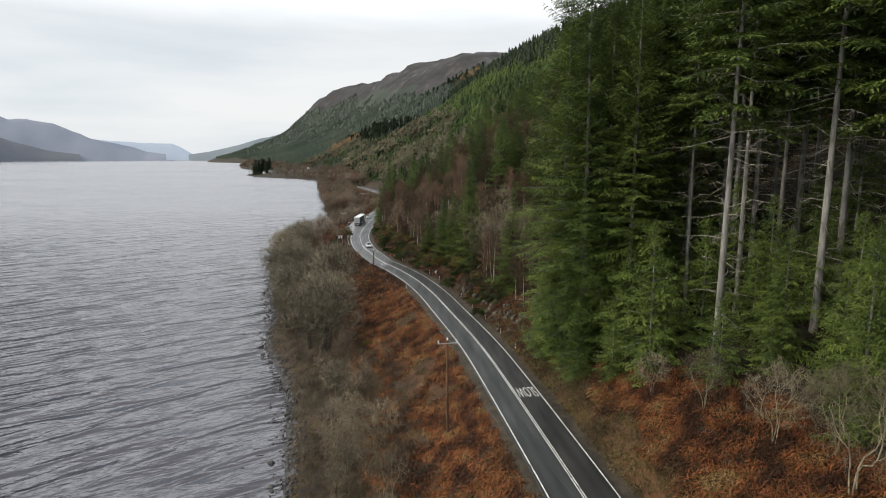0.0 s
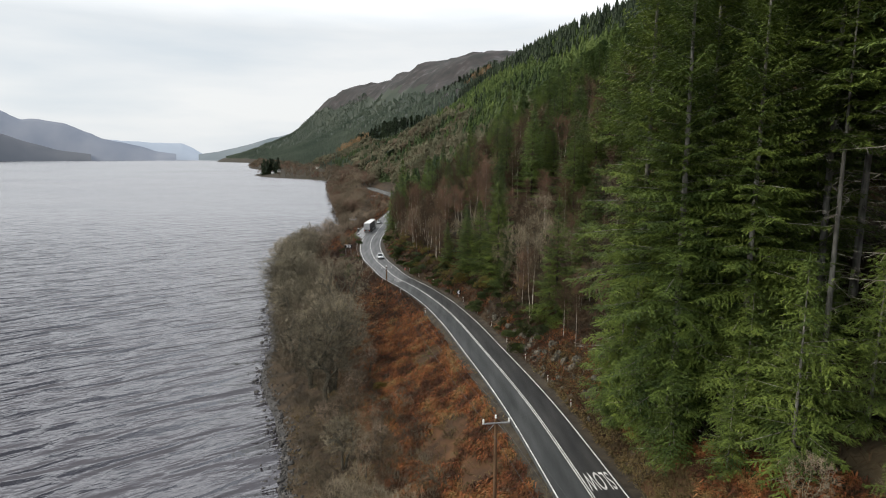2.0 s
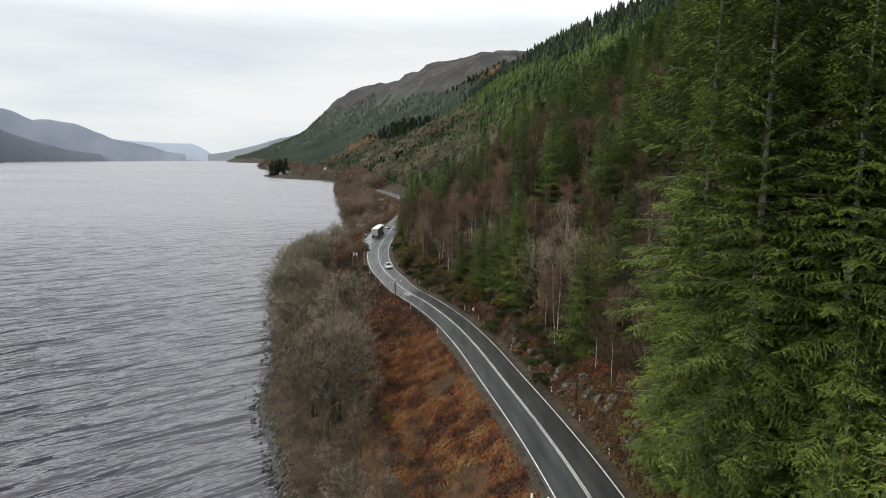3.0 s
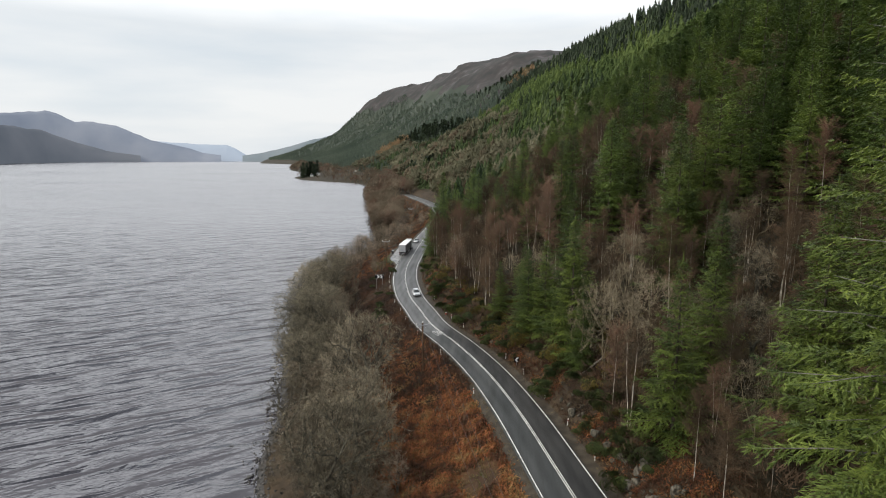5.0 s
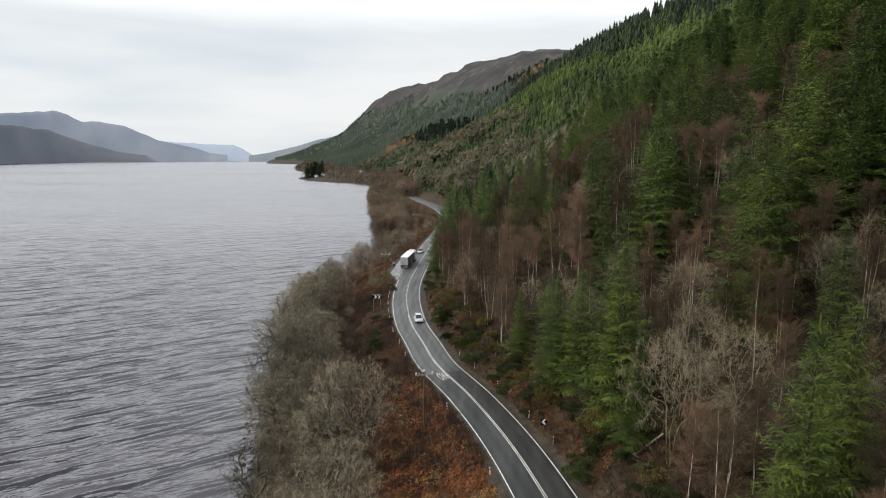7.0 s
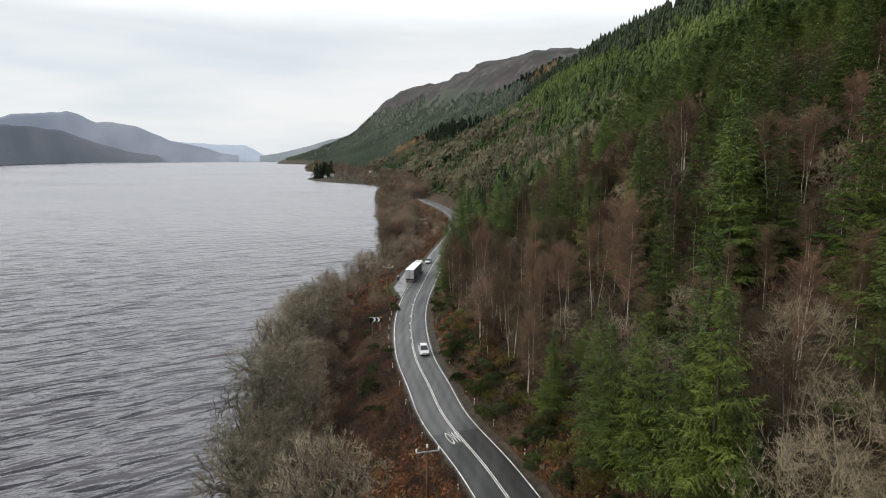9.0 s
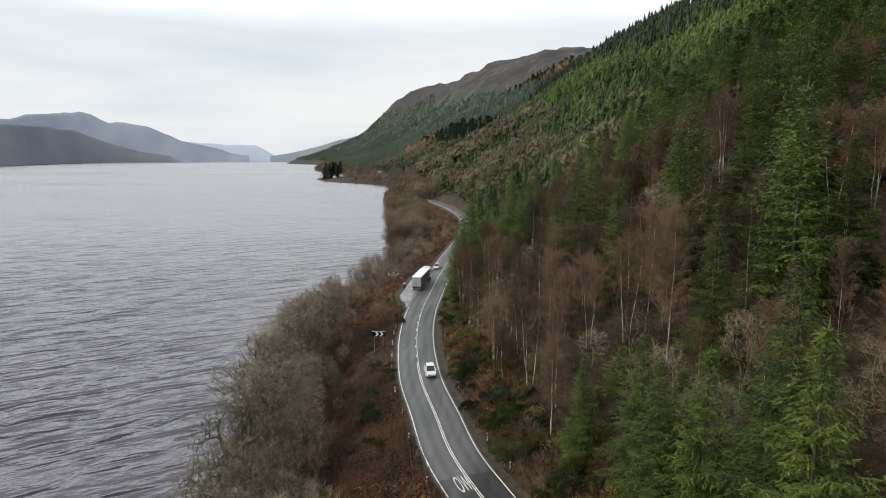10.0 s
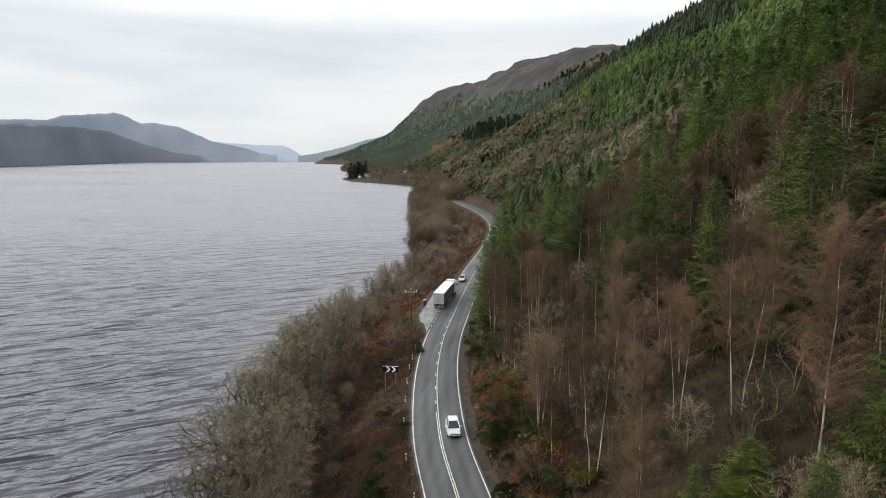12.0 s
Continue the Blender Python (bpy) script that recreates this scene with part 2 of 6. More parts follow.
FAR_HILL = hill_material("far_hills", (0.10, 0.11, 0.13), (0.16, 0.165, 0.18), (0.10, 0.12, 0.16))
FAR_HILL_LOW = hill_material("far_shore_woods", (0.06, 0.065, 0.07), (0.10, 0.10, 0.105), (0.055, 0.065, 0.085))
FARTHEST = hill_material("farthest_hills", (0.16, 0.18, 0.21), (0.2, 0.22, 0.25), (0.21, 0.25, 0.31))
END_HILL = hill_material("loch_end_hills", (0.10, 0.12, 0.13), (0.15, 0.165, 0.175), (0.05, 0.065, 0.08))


def water_material():
    m = bpy.data.materials.new("loch_water")
    m.use_nodes = True
    n, l = m.node_tree.nodes, m.node_tree.links
    b = n["Principled BSDF"]
    b.inputs["Base Color"].default_value = (0.022, 0.019, 0.025, 1)
    b.inputs["Roughness"].default_value = 0.07
    b.inputs["IOR"].default_value = 1.9
    b.inputs["Specular Tint"].default_value = (1.0, 0.965, 1.0, 1)
    tc = n.new("ShaderNodeTexCoord")
    heights = []
    for turn, sx, sy, weight, detail in ((-36, 0.060, 0.20, 1.9, 1.0), (-28, 0.17, 0.42, 0.5, 2.0), (-36, 0.75, 1.3, 0.12, 2.0), (-40, 0.04, 0.12, 0.7, 1.0), (-8, 0.012, 0.035, 1.2, 1.0)):
        turned = n.new("ShaderNodeMapping")
        turned.inputs["Rotation"].default_value = (0, 0, radians(turn))
        l.new(tc.outputs["Object"], turned.inputs["Vector"])
        mp = n.new("ShaderNodeMapping")
        mp.inputs["Scale"].default_value = (sx, sy, 1)
        l.new(turned.outputs["Vector"], mp.inputs["Vector"])
        t = n.new("ShaderNodeTexNoise")
        t.inputs["Scale"].default_value, t.inputs["Detail"].default_value = 1.0, detail
        t.inputs["Distortion"].default_value = 0.5
        l.new(mp.outputs["Vector"], t.inputs["Vector"])
        k = n.new("ShaderNodeMath")
        k.operation = "MULTIPLY"
        k.inputs[1].default_value = weight
        l.new(t.outputs["Fac"], k.inputs[0])
        heights.append(k.outputs["Value"])
    total = heights[0]
    for h in heights[1:]:
        s = n.new("ShaderNodeMath")
        s.operation = "ADD"
        l.new(total, s.inputs[0])
        l.new(h, s.inputs[1])
        total = s.outputs["Value"]
    bp = n.new("ShaderNodeBump")
    bp.inputs["Strength"].default_value, bp.inputs["Distance"].default_value = 1.0, 1.0
    # the chop is highest in the near reach and dies away up the loch
    along = n.new("ShaderNodeSeparateXYZ")
    l.new(tc.outputs["Object"], along.inputs["Vector"])
    calm = n.new("ShaderNodeMapRange")
    calm.interpolation_type = "SMOOTHSTEP"
    calm.inputs["From Min"].default_value, calm.inputs["From Max"].default_value = 100.0, 520.0
    calm.inputs["To Min"].default_value, calm.inputs["To Max"].default_value = 1.45, 0.40
    l.new(along.outputs["Y"], calm.inputs["Value"])
    l.new(calm.outputs["Result"], bp.inputs["Distance"])
    # wavelets too small to make out one by one, up the loch
    dull = n.new("ShaderNodeMapRange")
    dull.inputs["From Min"].default_value, dull.inputs["From Max"].default_value = 110.0, 500.0
    dull.inputs["To Min"].default_value, dull.inputs["To Max"].default_value = 0.10, 0.20
    l.new(along.outputs["Y"], dull.inputs["Value"])
    l.new(dull.outputs["Result"], b.inputs["Roughness"])
    l.new(total, bp.inputs["Height"])
    # wind waves lean: their long backs face south, more so in the open loch
    back_slope = n.new("ShaderNodeMapRange")
    back_slope.inputs["From Min"].default_value, back_slope.inputs["From Max"].default_value = 110.0, 360.0
    back_slope.inputs["To Min"].default_value, back_slope.inputs["To Max"].default_value = 0.025, 0.145
    l.new(along.outputs["Y"], back_slope.inputs["Value"])
    gusts = n.new("ShaderNodeTexNoise")
    gust_map = n.new("ShaderNodeMapping")
    gust_map.inputs["Scale"].default_value = (0.0011, 0.0042, 1)
    l.new(tc.outputs["Object"], gust_map.inputs["Vector"])
    l.new(gust_map.outputs["Vector"], gusts.inputs["Vector"])
    gusts.inputs["Scale"].default_value, gusts.inputs["Detail"].default_value = 1.0, 3.0
    patchy = n.new("ShaderNodeMapRange")
    patchy.inputs["From Min"].default_value, patchy.inputs["From Max"].default_value = 0.35, 0.6
    patchy.inputs["To Min"].default_value, patchy.inputs["To Max"].default_value = 0.55, 1.12
    l.new(gusts.outputs["Fac"], patchy.inputs["Value"])
    gusted = n.new("ShaderNodeMath")
    gusted.operation = "MULTIPLY"
    l.new(back_slope.outputs["Result"], gusted.inputs[0])
    l.new(patchy.outputs["Result"], gusted.inputs[1])
    slant = n.new("ShaderNodeVectorMath")
    slant.operation = "SCALE"
    slant.inputs[0].default_value = (0.25, -1.0, 0.0)
    l.new(gusted.outputs["Value"], slant.inputs["Scale"])
    leaning = n.new("ShaderNodeVectorMath")
    l.new(bp.outputs["Normal"], leaning.inputs[0])
    l.new(slant.outputs["Vector"], leaning.inputs[1])
    unit = n.new("ShaderNodeVectorMath")
    unit.operation = "NORMALIZE"
    l.new(leaning.outputs["Vector"], unit.inputs[0])
    l.new(unit.outputs["Vector"], b.inputs["Normal"])
    return m


WATER = water_material()


# ---------------------------------------------------------------- mesh helpers
class Shape:
    """Vertices and faces gathered for one mesh."""

    def __init__(self):
        self.v, self.f, self.m = [], [], []

    def face(self, *points, slot=0):
        i = len(self.v)
        self.v.extend(points)
        self.f.append(tuple(range(i, i + len(points))))
        self.m.append(slot)

    def mesh(self, name, *materials, smooth=False):
        me = bpy.data.meshes.new(name)
        me.from_pydata([tuple(p) for p in self.v], [], self.f)
        for mt in materials:
            me.materials.append(mt)
        if any(self.m):
            me.polygons.foreach_set("material_index", self.m)
        if smooth:
            me.polygons.foreach_set("use_smooth", [True] * len(me.polygons))
        me.update()
        return me

    def tube(self, points, radii, sides=6, slot=0):
        """A tapered limb through the points."""
        rings = []
        for k, p in enumerate(points):
            a = points[max(0, k - 1)]
            b = points[min(len(points) - 1, k + 1)]
            d = (Vector(b) - Vector(a)).normalized()
            u = d.orthogonal().normalized()
            w = d.cross(u)
            ring = []
            for s in range(sides):
                t = 2 * math.pi * s / sides
                ring.append(len(self.v))
                self.v.append(Vector(p) + (u * math.cos(t) + w * math.sin(t)) * radii[k])
            rings.append(ring)
        for r0, r1 in zip(rings, rings[1:]):
            for s in range(sides):
                self.f.append((r0[s], r0[(s + 1) % sides], r1[(s + 1) % sides], r1[s]))
                self.m.append(slot)

    def box(self, lo, hi, slot=0):
        x0, y0, z0 = lo
        x1, y1, z1 = hi
        i = len(self.v)
        self.v.extend([(x0, y0, z0), (x1, y0, z0), (x1, y1, z0), (x0, y1, z0), (x0, y0, z1), (x1, y0, z1), (x1, y1, z1), (x0, y1, z1)])
        for q in ((3, 2, 1, 0), (4, 5, 6, 7), (0, 1, 5, 4), (1, 2, 6, 5), (2, 3, 7, 6), (3, 0, 4, 7)):
            self.f.append(tuple(i + k for k in q))
            self.m.append(slot)


def shape_part(name, me, parent=None, label=""):
    ob = new(name, me)
    ob.parent = parent
    return tagged(ob, label)


def part(name, bm, mat, parent, label=""):
    me = bpy.data.meshes.new(name)
    bm.to_mesh(me)
    bm.free()
    me.materials.append(mat)
    ob = new(name, me)
    ob.parent = parent
    return tagged(ob, label)


def bevelled_box(size, centre=(0, 0, 0), bevel=0.02, segments=1):
    bm = bmesh.new()
    bmesh.ops.create_cube(bm, size=1.0, matrix=Matrix.Translation(centre) @ Matrix.Diagonal((*size, 1)))
    if bevel:
        bmesh.ops.bevel(bm, geom=bm.edges[:], offset=bevel, segments=segments, affect="EDGES")
    return bm


def cylinder(radius, depth, m=Matrix(), sides=16, top=None, bevel=0.0):
    bm = bmesh.new()
    bmesh.ops.create_cone(bm, cap_ends=True, segments=sides, radius1=radius, radius2=radius if top is None else top, depth=depth, matrix=m)
    if bevel:
        bmesh.ops.bevel(bm, geom=[e for e in bm.edges if len(e.link_faces) == 2 and e.calc_face_angle(0) > 1], offset=bevel, segments=2, affect="EDGES")
    return bm


# ---------------------------------------------------------------- the lie of the land
def smooth_line(points, step=1.0):
    """A table of x against y that runs smoothly through the points."""
    ys = np.array([p[0] for p in points], float)
    xs = np.array([p[1] for p in points], float)
    slope = np.gradient(xs, ys)
    yy = np.arange(ys[0], ys[-1], step)
    k = np.clip(np.searchsorted(ys, yy, side="right") - 1, 0, len(ys) - 2)
    h = ys[k + 1] - ys[k]
    t = (yy - ys[k]) / h
    xx = (2 * t**3 - 3 * t**2 + 1) * xs[k] + (t**3 - 2 * t**2 + t) * h * slope[k] + (3 * t**2 - 2 * t**3) * xs[k + 1] + (t**3 - t**2) * h * slope[k + 1]
    return yy, xx


ROAD = smooth_line([(-160, 26), (-60, 22), (0, 18.2), (51, 13.9), (63, 12.3), (76, 10.5), (93, 7.9), (117, 2.9), (132, -0.5), (147, -4.9), (160, -10.0), (174, -16.6), (185, -20.1), (196, -23.6),
                    (208, -26.3), (222, -28.6), (238, -30.1), (256, -30.6), (275, -30.9), (300, -31.0), (350, -30.0), (400, -31.0), (435, -35.0), (488, -47.3), (540, -64.2), (727, -108),
                    (983, -160), (1200, -250), (1500, -370), (2040, -600), (2533, -775), (3232, -1015), (3920, -1420), (4373, -1600), (4720, -1740)])
SHORE = smooth_line([(-160, 22), (-60, 8), (0, -3), (40, -12), (72, -20), (116, -31.5), (135, -40), (162, -45.5), (176, -50), (202, -58), (228, -64), (256, -72), (300, -73), (348, -70), (400, -71),
                     (433, -75), (471, -86), (600, -114), (727, -142), (784, -151), (983, -192), (1090, -236), (1180, -335), (1304, -412), (1373, -434), (1500, -440), (2000, -650), (2533, -815), (3232, -1062),
                     (3500, -1300), (3920, -1486), (4373, -1647), (4720, -1800)])
CREST = [(-160, 181, 145), (700, 181, 145), (924, 168, 130), (1150, 230, 122), (1500, 450, 240), (2040, 690, 325), (2200, 690, 345), (2300, 690, 372), (2400, 690, 386), (2525, 690, 392), (2600, 690, 388),
         (2680, 690, 408), (2800, 690, 440), (3000, 690, 428), (3200, 690, 422), (3300, 690, 434), (3400, 690, 425), (3550, 690, 406), (3675, 690, 412), (3750, 690, 424), (3900, 690, 420), (4100, 690, 402), (4325, 690, 360), (4425, 690, 335), (4720, 690, 315)]


def road_x(y):
    return float(np.interp(y, *ROAD))


def shore_x(y):
    return float(np.interp(y, *SHORE))


def road_z(y):
    return float(np.interp(y, (-160, 0, 75, 125, 164, 215, 270, 600, 1200, 5000), (12.8, 13.0, 13.2, 13.4, 13.6, 13.8, 14.0, 15, 16, 18)))


def road_way(y):
    """The unit vector along the road, and the one to its right."""
    d = Vector((road_x(y + 1) - road_x(y - 1), 2.0, road_z(y + 1) - road_z(y - 1))).normalized()
    return d, Vector((d.y, -d.x, 0)).normalized()


HALF = 3.32  # centre of the road to the edge lines
LAY_BY = (240.0, 288.0)


def on_road(y, off, up=0.0):
    d, r = road_way(y)
    return Vector((road_x(y), y, road_z(y) + up)) + r * off


def left_room(y):
    """How wide the level ground is to the left of the road's middle."""
    bay = max(0.0, min(1.0, (y - LAY_BY[0]) / 15, (LAY_BY[1] - y) / 12))
    return 3.9 + 3.9 * bay


def ground_z(x, y, rough=True):
    xc, xs, zr = road_x(y), shore_x(y), road_z(y)
    k = 0.95
    d = (x - xc) * k
    left = left_room(y)
    if d < -left:
        edge = xc - left / k
        if x > xs:
            s = (x - xs) / max(1.0, edge - xs)
            z = zr * s**1.15
            n = 0.9 * min(1.0, (edge - x) / 5, (x - xs) / 4)
        else:
            z = max(-5.0, 0.22 * (x - xs))
            n = 0.15
    elif d < 4.4:
        return zr - 0.02
    else:
        dc, zc = np.interp(y, [c[0] for c in CREST], [c[1] for c in CREST]), np.interp(y, [c[0] for c in CREST], [c[2] for c in CREST])
        bank = min(1.0, (d - 4.4) / 3.2)
        z = zr + 2.3 * bank * bank * (3 - 2 * bank)
        u = (d - 7.0) / (dc - 7.0)
        if u > 0:
            if u < 1:
                g = u * (0.83 + 0.17 * u)
                far = min(1.0, max(0.0, (y - 1500) / 600))
                g += far * (float(np.interp(u, (0, 0.3, 0.7, 0.88, 1), (0, 0.15, 0.50, 0.84, 1))) - g)
            else:
                g = 1 + 0.12 * (1 - math.exp(-(u - 1) * 8))
            z += (zc - zr - 2.3) * g
        n = min(1.0 + d * 0.012, (d - 4.4) * 0.35)
    if rough and y > 1300 and d > 60 and u > 0.6:
        z += min(1.0, (u - 0.6) * 3) * (12 * noise.noise(Vector((x * 0.009, y * 0.0045, 1.7))) + 10 * noise.ridged_multi_fractal(Vector((x * 0.016, y * 0.008, 4.2)), 0.9, 2.1, 5, 1.0, 2.0) - 8)
    if rough:
        z += n * (noise.noise(Vector((x * 0.045, y * 0.045, 3.1))) * 1.1 + noise.noise(Vector((x * 0.17, y * 0.17, 9.4))) * 0.5)
        if y > 900 and d > 20:
            z += min(1.0, (y - 900) / 500) * min(20.0, d * 0.05) * noise.fractal(Vector((x * 0.004, y * 0.0028, 1.7)), 0.8, 2.1, 6)
    return z


# ---------------------------------------------------------------- ground, one sheet from the loch bed to beyond the crest
def build_ground():
    rows = list(np.arange(-150, 30, 6.0)) + list(np.arange(30, 330, 2.5)) + list(np.arange(330, 700, 7.0)) + list(np.arange(700, 1400, 18.0)) + list(np.arange(1400, 4700, 45.0))
    sh = Shape()
    count = 0
    for y in rows:
        xs, xc, left = shore_x(y), road_x(y), left_room(y) / 0.95
        dc = np.interp(y, [c[0] for c in CREST], [c[1] for c in CREST])
        cols = [xs - 80, xs - 25, xs - 9, xs - 3.5, xs - 1]
        cols += [xs + (xc - left - xs) * t for t in np.linspace(0.03, 0.97, 15)]
        cols += [xc - left, xc - 3.6, xc, xc + 3.6, xc + 4.6]
        cols += [xc + d for d in (5.2, 6.0, 6.9, 8.0, 9.5, 11.5, 14)]
        cols += [xc + 14 + (dc * 1.7 - 14) * t**1.5 for t in np.linspace(0.02, 1, 44)]
        cols += [xc + dc * 2.5, xc + dc * 4 + 300]
        count = len(cols)
        sh.v.extend((x, y, ground_z(x, y)) for x in cols)
    for j in range(len(rows) - 1):
        for i in range(count - 1):
            a = j * count + i
            sh.f.append((a, a + 1, a + count + 1, a + count))
            y = rows[j]
            if i < 5:
                slot = 3
            elif i < 10:
                slot = 0 if y < 500 else 4
            elif i < 19:
                slot = 1 if y < 160 else (0 if y < 500 else 4)
            elif i < 25:
                slot = 2 if y < 570 else 4
            elif i < 30:
                slot = 1 if y < 75 else 0
            else:
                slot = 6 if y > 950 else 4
                slot = 5 if y > 1300 and sh.v[a][2] > 0.74 * np.interp(y, [q[0] for q in CREST], [q[2] for q in CREST]) else slot
            sh.m.append(slot)
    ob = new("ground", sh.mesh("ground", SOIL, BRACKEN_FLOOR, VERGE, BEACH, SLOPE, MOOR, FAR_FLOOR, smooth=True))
    tagged(ob, "steep brown hillside falling from wooded crest to the loch", "ground", kind="structure")


build_ground()


def build_water():
    sh = Shape()
    sh.face((-5600, -200, 0), (60, -200, 0), (60, 5200, 0), (-5600, 5200, 0))
    ob = new("water", sh.mesh("water", WATER))
    tagged(ob, "grey rippled loch water under an overcast sky", "water", kind="structure")


build_water()


def strip(name, y0, y1, off0, off1, up, mat, step=1.5, parent=None, label="", off0_end=None):
    """A band that follows the road between two offsets from its middle."""
    n = max(2, int((y1 - y0) / step) + 1)
    sh = Shape()
    for k, y in enumerate(np.linspace(y0, y1, n)):
        for o in (off0, off1):
            sh.v.append(on_road(y, o, up + crown(o)))
        if k:
            i = 2 * k - 2
            sh.f.append((i, i + 1, i + 3, i + 2))
            sh.m.append(0)
    return shape_part(name, sh.mesh(name, mat), parent, label)


def crown(off):
    """The road's cross fall, higher in the middle."""
    return 0.09 * (1 - min(1.0, abs(off) / 3.9))


def build_road():
    sh = Shape()
    ys = list(np.arange(-150, 320, 1.5)) + list(np.arange(320, 575, 5.0))
    offs = (-3.72, -3.6, -2.4, -1.2, 0.0, 1.2, 2.4, 3.6, 3.72)
    for y in ys:
        for k, o in enumerate(offs):
            sh.v.append(on_road(y, o, -0.12 if k in (0, len(offs) - 1) else 0.035 + crown(o)))
    w = len(offs)
    for j in range(len(ys) - 1):
        for i in range(w - 1):
            a = j * w + i
            sh.f.append((a, a + 1, a + w + 1, a + w))
            sh.m.append((1 if i >= 4 else 2) if ys[j] < 169 else 0)
    surface = sh.mesh("road", OLD_TARMAC, NEW_TARMAC, MID_TARMAC)
    surface.attributes.new("across", "FLOAT", "POINT").data.foreach_set("value", np.tile(np.array(offs, np.float32), len(ys)))
    road = new("road", surface)
    tagged(road, "damp two-lane asphalt road, darker where it is newly laid", "road", kind="structure")
    up = 0.044
    strip("edge_line", -120, 243, -HALF - 0.07, -HALF + 0.07, up, PAINT, parent=road)
    strip("edge_line", 292, 560, -HALF - 0.07, -HALF + 0.07, up, PAINT, parent=road)
    strip("edge_line", -120, 560, HALF - 0.07, HALF + 0.07, up, PAINT, parent=road)
    strip("centre_line", -120, 205, -0.17, -0.06, up, PAINT, parent=road)
    strip("centre_line", -120, 430, 0.06, 0.17, up, PAINT, parent=road)
    y = 207.5
    while y < 300:
        strip("centre_dash", y, y + 1.1, -0.19, -0.05, up, PAINT, 0.5, road)
        y += 5.2
    y = 244.5
    while y < 290:
        strip("lay_by_dash", y, y + 1.3, -HALF - 0.09, -HALF + 0.06, up, PAINT, 0.6, road)
        y += 2.9
    # lay-by surface
    sh = Shape()
    ys = np.arange(LAY_BY[0] + 1, LAY_BY[1] - 1, 1.5)
    for y in ys:
        outer = -left_room(y) + 0.5
        for o in (min(outer, -3.74), -3.70):
            sh.v.append(on_road(y, o, 0.03))
    for j in range(len(ys) - 1):
        sh.f.append((2 * j, 2 * j + 1, 2 * j + 3, 2 * j + 2))
        sh.m.append(0)
    bay = new("lay_by", sh.mesh("lay_by", LAYBY))
    tagged(bay, "wet grey gravel lay-by beside the road", "lay-by", kind="structure")
    # lettering
    for text, y, off, turn, size in (("SLOW", 75.6, 1.70, 180, 1.0), ("OW", 168.0, -0.95, 0, 1.0)):
        cu = bpy.data.curves.new("slow_lettering", "FONT")
        cu.body, cu.align_x, cu.align_y, cu.size = text, "CENTER", "CENTER", 1.0
        tmp = new("tmp_lettering", cu)
        me = bpy.data.meshes.new_from_object(tmp.evaluated_get(bpy.context.evaluated_depsgraph_get()))
        bpy.data.objects.remove(tmp)
        width = max(v.co.x for v in me.vertices) - min(v.co.x for v in me.vertices)
        height = max(v.co.y for v in me.vertices) - min(v.co.y for v in me.vertices)
        want = 2.7 if text == "SLOW" else 1.55
        d, r = road_way(y)
        yaw = math.degrees(math.atan2(-d.x, d.y)) + turn
        m = pose(0, 0, 0, 0, 0, yaw) @ Matrix.Diagonal((want / width, 3.2 / height, 1, 1))
        me.transform(m)
        c = on_road(y, off, 0)
        flip = off > 0
        for v in me.vertices:
            p = Vector((c.x + v.co.x, c.y + v.co.y, 0))
            o = (p - Vector((road_x(p.y), p.y, 0))).dot(road_way(p.y)[1])
            v.co = (p.x, p.y, road_z(p.y) + up + crown(o))
        me.materials.clear()
        me.materials.append(PAINT)
        ob = new("lettering", me)
        ob.parent = road
        tagged(ob, "worn white painted road lettering")


LAYBY = material("lay_by_gravel", (0.10, 0.10, 0.10), (0.24, 0.24, 0.24), 0.5, 0.35, 0.4, 12.0)
build_road()


# ---------------------------------------------------------------- far shore and distant hills
def far_hill(name, outline, distance, mat, label, depth=500.0, base=-6.0, seed=1):
    """A range of hills: outline gives the bearing (degrees to the left) and the crest's elevation (degrees) seen from the loch road."""
    sh = Shape()
    bearings = np.arange(outline[0][0], outline[-1][0], 0.15)
    cols = len(bearings)
    layers = ((0.0, 0.0), (0.12, 0.22), (0.3, 0.48), (0.55, 0.74), (0.8, 0.93), (1.0, 1.0), (1.25, 0.9))
    for t, h in layers:
        for b in bearings:
            near = float(np.interp(b, [o[0] for o in outline], [o[2] for o in outline]))
            el = float(np.interp(b, [o[0] for o in outline], [o[1] for o in outline]))
            dist = min(near + depth * t, 5300 / max(0.4, math.cos(radians(b - 8))))
            top = 45 + math.tan(radians(el)) * (near + depth)
            z = base + (top - base) * h if h else base
            x, y = -math.sin(radians(b)) * dist, math.cos(radians(b)) * dist
            if 0 < t:
                z += (top - base) * 0.06 * noise.fractal(Vector((x * 0.004, y * 0.004, seed)), 1.0, 2.0, 5) * (1 if t < 1 else 0.8)
            sh.v.append((x, y, z))
    for j in range(len(layers) - 1):
        for i in range(cols - 1):
            a = j * cols + i
            sh.f.append((a + 1, a, a + cols, a + cols + 1))
            sh.m.append(0)
    ob = new(name, sh.mesh(name, mat, smooth=True))
    tagged(ob, label, "hills", kind="structure")


